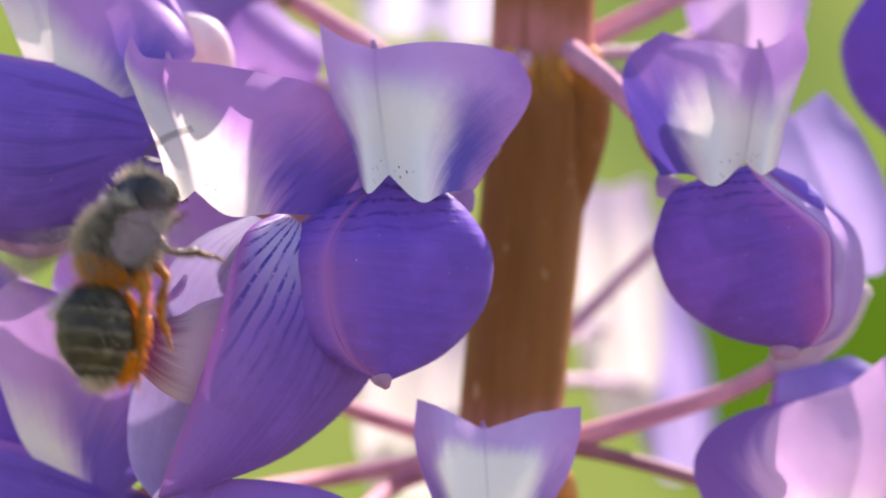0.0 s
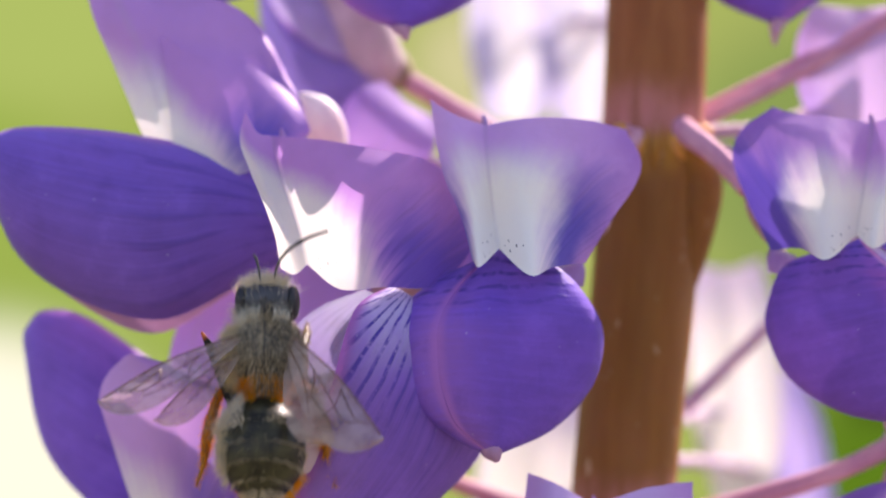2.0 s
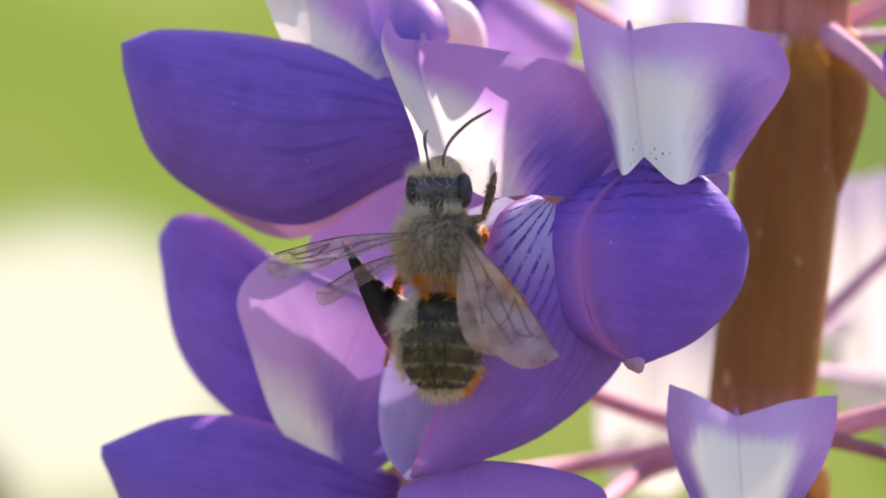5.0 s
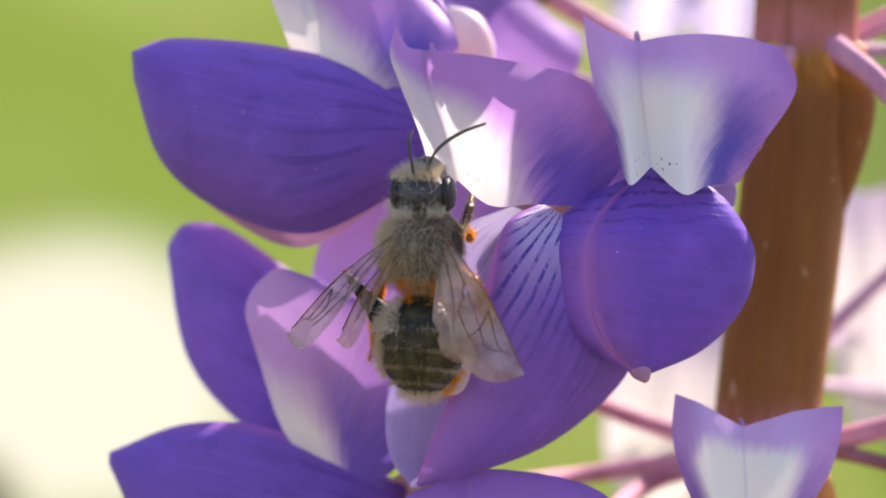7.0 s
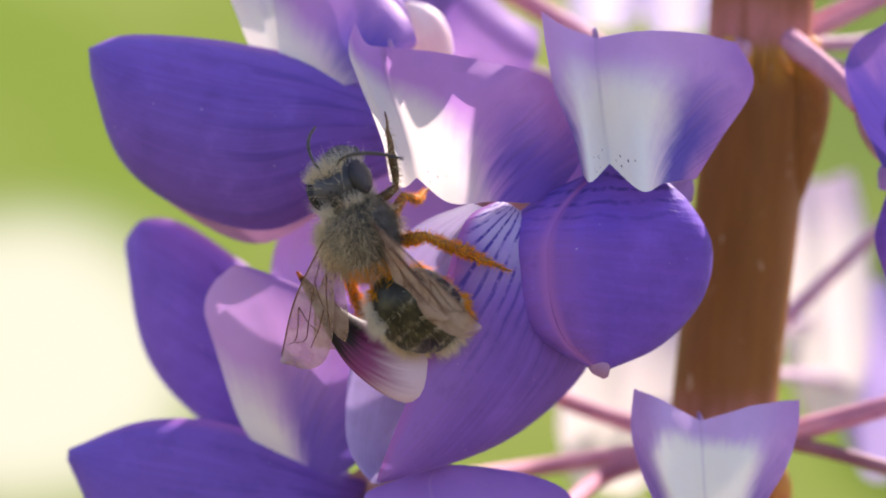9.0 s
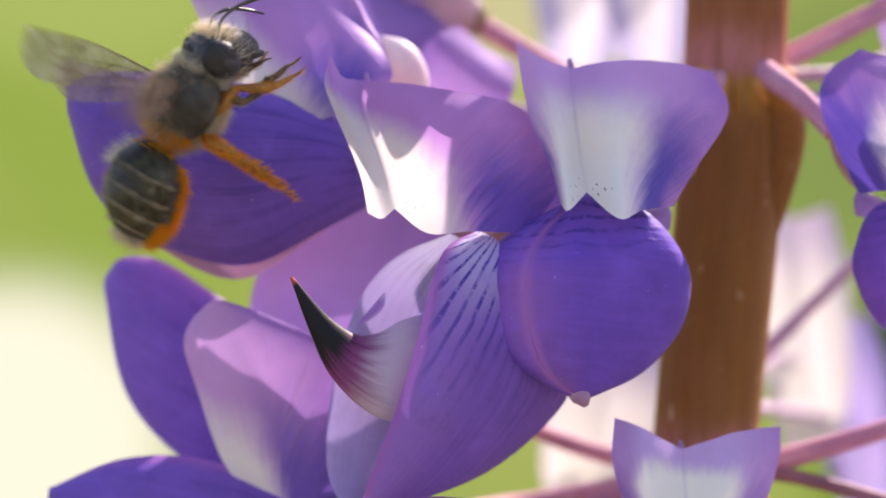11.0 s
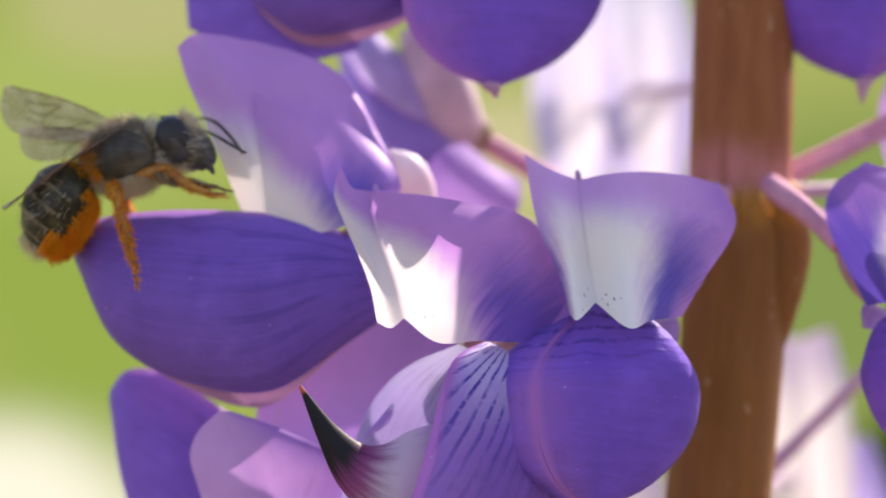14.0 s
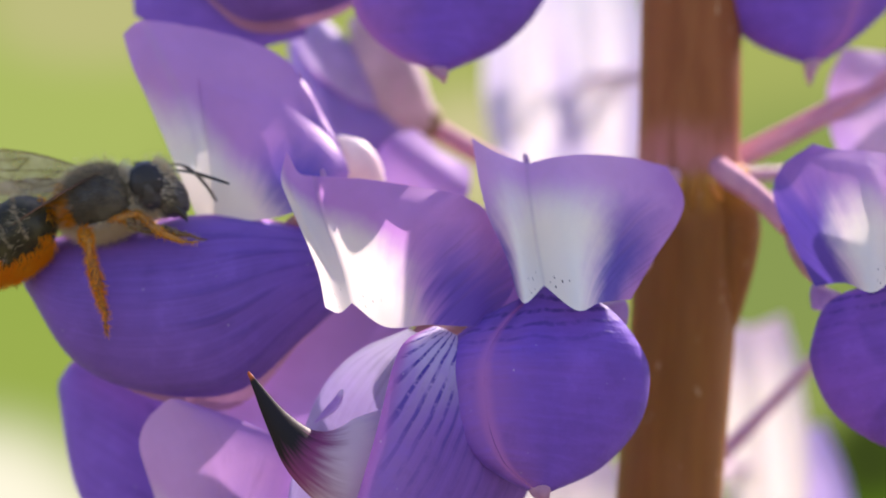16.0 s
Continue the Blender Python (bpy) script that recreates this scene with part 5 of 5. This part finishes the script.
BEE_ROWS = [
    (0, -3.60, -7.00, -0.61, 27, 62, -25),
    (0.15, -4.90, -7.00, 1.60, 29, 62, -25),
    (0.3, -5.65, -7.00, 2.30, 31, 62, -25),
    (0.45, -5.30, -7.00, 1.60, 33, 62, -25),
    (0.6, -5.20, -7.00, 0.40, 33, 60, -25),
    (0.75, -5.10, -7.00, -0.20, 31, 58, -24),
    (0.9, -5.00, -7.00, 0.00, 32, 56, -22),
    (1, -5.15, -7.00, -0.35, 31, 52, -21),
    (1.1, -4.35, -7.00, 0.55, 30, 48, -20),
    (1.2, -2.85, -7.00, 0.75, 27, 40, -20),
    (1.3, -1.65, -7.00, 0.55, 15, 28, -24),
    (1.4, -1.80, -7.00, -0.05, 4, 18, -36),
    (1.5, -1.48, -7.20, -0.69, 4, 8, -42),
    (1.65, -1.68, -7.20, -2.27, 3, 5, -32),
    (1.8, -1.05, -7.20, -3.43, 3, 5, -22),
    (2, -1.30, -7.20, -2.65, 2, 2, -20),
    (2.1, -0.90, -7.20, -1.95, -13, 4, -18),
    (2.2, -1.35, -7.20, -1.50, -38, 8, -15),
    (2.3, -1.40, -7.20, -1.85, -27, 8, -15),
    (2.4, -1.45, -7.20, -2.75, -2, 5, -17),
    (2.5, -1.57, -7.20, -3.01, 10, 4, -18),
    (2.7, -0.81, -7.20, -2.47, 10, 8, -16),
    (3, -0.79, -7.20, -2.95, 6, 10, -18),
    (3.5, -0.12, -7.20, -2.54, -2, 8, -18),
    (4, -0.16, -7.20, -2.78, 3, 10, -20),
    (4.6, 0.37, -7.20, -1.95, 0, 10, -12),
    (5.6, -0.31, -7.20, -2.15, 0, 10, 0),
    (6.8, -0.81, -7.20, -1.91, 0, 10, 0),
    (7, -0.87, -7.20, -1.76, 0, 10, 0),
    (7.5, -1.28, -7.20, -1.41, -3, 10, 0),
    (8, -0.50, -7.20, -1.85, -11, 6, 0),
    (8.15, -0.85, -7.20, -1.95, -15, 10, 0),
    (8.3, -1.35, -7.20, -1.65, -28, 18, 0),
    (8.5, -1.38, -7.20, -1.39, -30, 24, 0),
    (9, -1.14, -7.20, -1.11, -23, 26, 0),
    (9.6, -1.58, -7.20, -0.49, -22, 28, 0),
    (9.7, -1.50, -7.30, -0.45, -24, 29, 0),
    (10.4, -3.13, -8.00, 2.65, -10, 45, 0),
    (11.2, -11.94, -7.00, 7.17, 45, 62, 0),
    (11.8, -17.50, -5.00, 8.10, 68, 80, 0),
    (12, -19.22, -4.50, 10.63, 72, 84, 0),
    (12.15, -19.28, -4.00, 12.42, 72, 86, 0),
    (12.3, -17.20, -3.50, 14.08, 73, 86, 0),
    (12.5, -13.98, -3.00, 13.57, 73, 86, 0),
    (12.7, -14.23, -1.00, 11.15, 73, 86, 0),
    (13, -13.84, -1.00, 10.74, 73, 86, 0),
    (13.5, -13.71, -1.00, 10.78, 73, 86, 0),
    (14, -14.30, -1.00, 10.98, 74, 86, 0),
    (14.5, -14.45, -1.00, 9.93, 75, 86, 0),
    (15, -14.20, -1.00, 9.06, 75, 86, 0),
    (15.5, -13.65, -1.00, 8.58, 76, 86, 0),
    (16, -13.05, -1.00, 8.23, 76, 86, 0),
]


def wing_pose(side, fore, sweep, lift, twist=0.0):
    root = Vector((side * 1.25, 2.3 if fore else 1.5, 1.15 if fore else 1.0)) * MM
    return Matrix.Translation(root) @ Matrix.Rotation(radians(-side * sweep), 4, "Z") @ Matrix.Rotation(radians(-side * lift), 4, "Y") @ Matrix.Rotation(radians(twist), 4, "X")


def motions():
    # the large side wings sag under the landing bee, and the bared keel is pressed down while it feeds
    for petal in [ob for ob in left.children if ob.name.startswith("wing_petal")]:
        walk(petal, [(t, pose(0, 0, 0, 0, -a, 0)) for t, a in ((0, 0), (12.5, 0), (13.0, 5), (13.5, 7), (14.5, 7), (15.0, 10), (15.5, 12), (16.0, 14))])
    for petal in [ob for ob in bee_flower.children if ob.name.startswith("keel_petal")]:
        walk(petal, [(t, pose(x * MM, y * MM, z * MM, 0, -a, 0)) for t, a, x, y, z in ((0, 0, 0, 0, 0), (1.2, 0, 0, 0, 0), (1.6, 0, 0, -1.3, 0), (4.6, 0, 0, -1.3, 0), (6.8, 10, -0.8, -1.3, 0.6), (7.8, 10, -0.8, -1.3, 0.6), (8.5, 8, -0.9, -1.3, 0.2), (9.6, 7, -1.0, -1.3, 0), (11.0, 0, 0, 0, 0), (16.0, 0, 0, 0, 0))])
    walk(bee, [(row[0], bee_pose(*row[1:])) for row in BEE_ROWS])
    for side, fore, ob in ((1, True, fore_r), (-1, True, fore_l), (1, False, hind_r), (-1, False, hind_l)):
        rest = {1: (58, 8), -1: (36, 4)}[side]
        rows = [(0.0, wing_pose(side, fore, 10, 8))]
        for k in range(42):
            rows.append((0.01667 + k / 30, wing_pose(side, fore, 10, 50 if k % 2 else -32)))
        back = 12 if not fore else 0
        for t in (1.5, 1.8, 2.2):
            rows.append((t, wing_pose(side, fore, rest[0] - 8 + back, rest[1] + 10, 0 if side > 0 else -30)))
        for t, spread in ((2.7, 40), (4.0, 36), (4.6, 37), (7.0, 0), (7.5, 2), (8.0, 4)):
            rows.append((t, wing_pose(side, fore, rest[0] - (spread if side < 0 else spread * 0.2) + back, rest[1] if side > 0 else -12, 0 if side > 0 else -48)))
        for t, right_sweep, left_sweep in ((8.5, 62, 38), (9.0, 64, 38), (9.6, 74, 64)):
            rows.append((t, wing_pose(side, fore, (right_sweep if side > 0 else left_sweep) + back * 0.5, 8 if side > 0 else -6, (t - 8.5) * 58 if side > 0 else 0)))
        for k in range(88):
            rows.append((9.81667 + k / 30, wing_pose(side, fore, 10, 50 if k % 2 else -32)))
        for t, spread in ((13.1, 30), (13.5, 12), (14.0, 6), (14.5, 0), (15.0, -6), (15.5, -10), (16.0, -12)):
            rows.append((t, wing_pose(side, fore, 84 - max(spread, 0) + back * 0.3, -14) if side > 0 else wing_pose(side, fore, 80 - spread * 0.4 + back * 0.5, 36 + spread * 0.5 - back, 72)))
        walk(ob, rows)
    # the abdomen curls under the bee while it turns on the flower and again on the petal's edge
    root = Matrix.Translation(abdomen.location.copy())
    walk(abdomen, [(t, root @ Matrix.Rotation(radians(b), 4, "Z") @ Matrix.Rotation(radians(a), 4, "X")) for t, a, b in
                   ((0.0, 26, 0), (1.2, 22, 0), (1.5, 6, 0), (2.4, 0, 0), (8.0, 0, -4), (8.5, 16, 18), (9.6, 16, 18), (10.6, 10, 0), (12.5, 4, 0), (13.0, 20, 0), (13.5, 30, 0), (14.0, 36, 0), (14.5, 32, 0), (15.0, 20, 0), (16.0, 12, 0))])
    # legs are tucked in on the first flight, cling while the bee feeds, then hang and grip the petal's edge
    for (leg_name, side), ob in legs.items():
        if leg_name == "foreleg" and side < 0:
            continue
        first, last = LEGS[leg_name][0][0], LEGS[leg_name][0][-1]
        reach = Vector([(p - q) * k for p, q, k in zip(last, first, (side, 1, 1))])
        tuck = {"foreleg": (0.2, 0.6, -2.4), "midleg": (0.3, -2.8, -2.6), "hindleg": (0.3, -3.6, -1.7)}[leg_name]
        cling = {"foreleg": (1.7, 3.5, -1.1), "midleg": (0.5, 0.6, -3.8), "hindleg": (3.0, -2.9, -2.2) if side > 0 else (2.2, -4.4, -2.0)}[leg_name]
        back = (2.2, -4.4, -2.0) if leg_name == "hindleg" else cling
        under_head = {"foreleg": (0.7, 1.7, -3.0)}.get(leg_name, back)
        hang = {"foreleg": (0.4, 3.4, -2.4), "midleg": (1.0, 4.0, -2.2), "hindleg": (1.0, -0.2, -5.0)}[leg_name]
        half = tuple((a + b) / 2 for a, b in zip(cling, hang))
        root = Matrix.Translation(ob.location.copy())
        walk(ob, [(t, root @ reach.rotation_difference(Vector((x * side, y, z))).to_matrix().to_4x4()) for t, (x, y, z) in
                  ((0.0, tuck), (1.1, tuck), (1.5, under_head), (3.0, under_head), (4.2, cling), (4.7, cling), (6.6, under_head), (7.1, under_head), (7.4, back), (7.8, back), (8.05, under_head), (8.35, back), (8.7, back), (8.95, cling), (9.6, cling), (10.2, half), (10.8, hang), (16.0, hang))])
    # the antenna on the lit side swings as the bee turns, and points down at the petal at the end
    socket = Matrix.Translation(feelers[1].location.copy())
    walk(feelers[1], [(t, socket @ Matrix.Rotation(radians(-out), 4, "Z") @ Matrix.Rotation(radians(-down), 4, "X")) for t, out, down in
                      ((0.0, 12, 0), (1.2, 14, 0), (2.0, 0, 0), (3.0, 28, 0), (3.5, 28, 0), (4.5, -4, 0), (7.0, 6, 0), (8.0, 24, 0), (8.5, 20, 0), (9.0, 62, 0), (9.5, 0, 0), (11.5, -20, 40), (14.0, -25, 62), (16.0, -25, 40))])


motions()
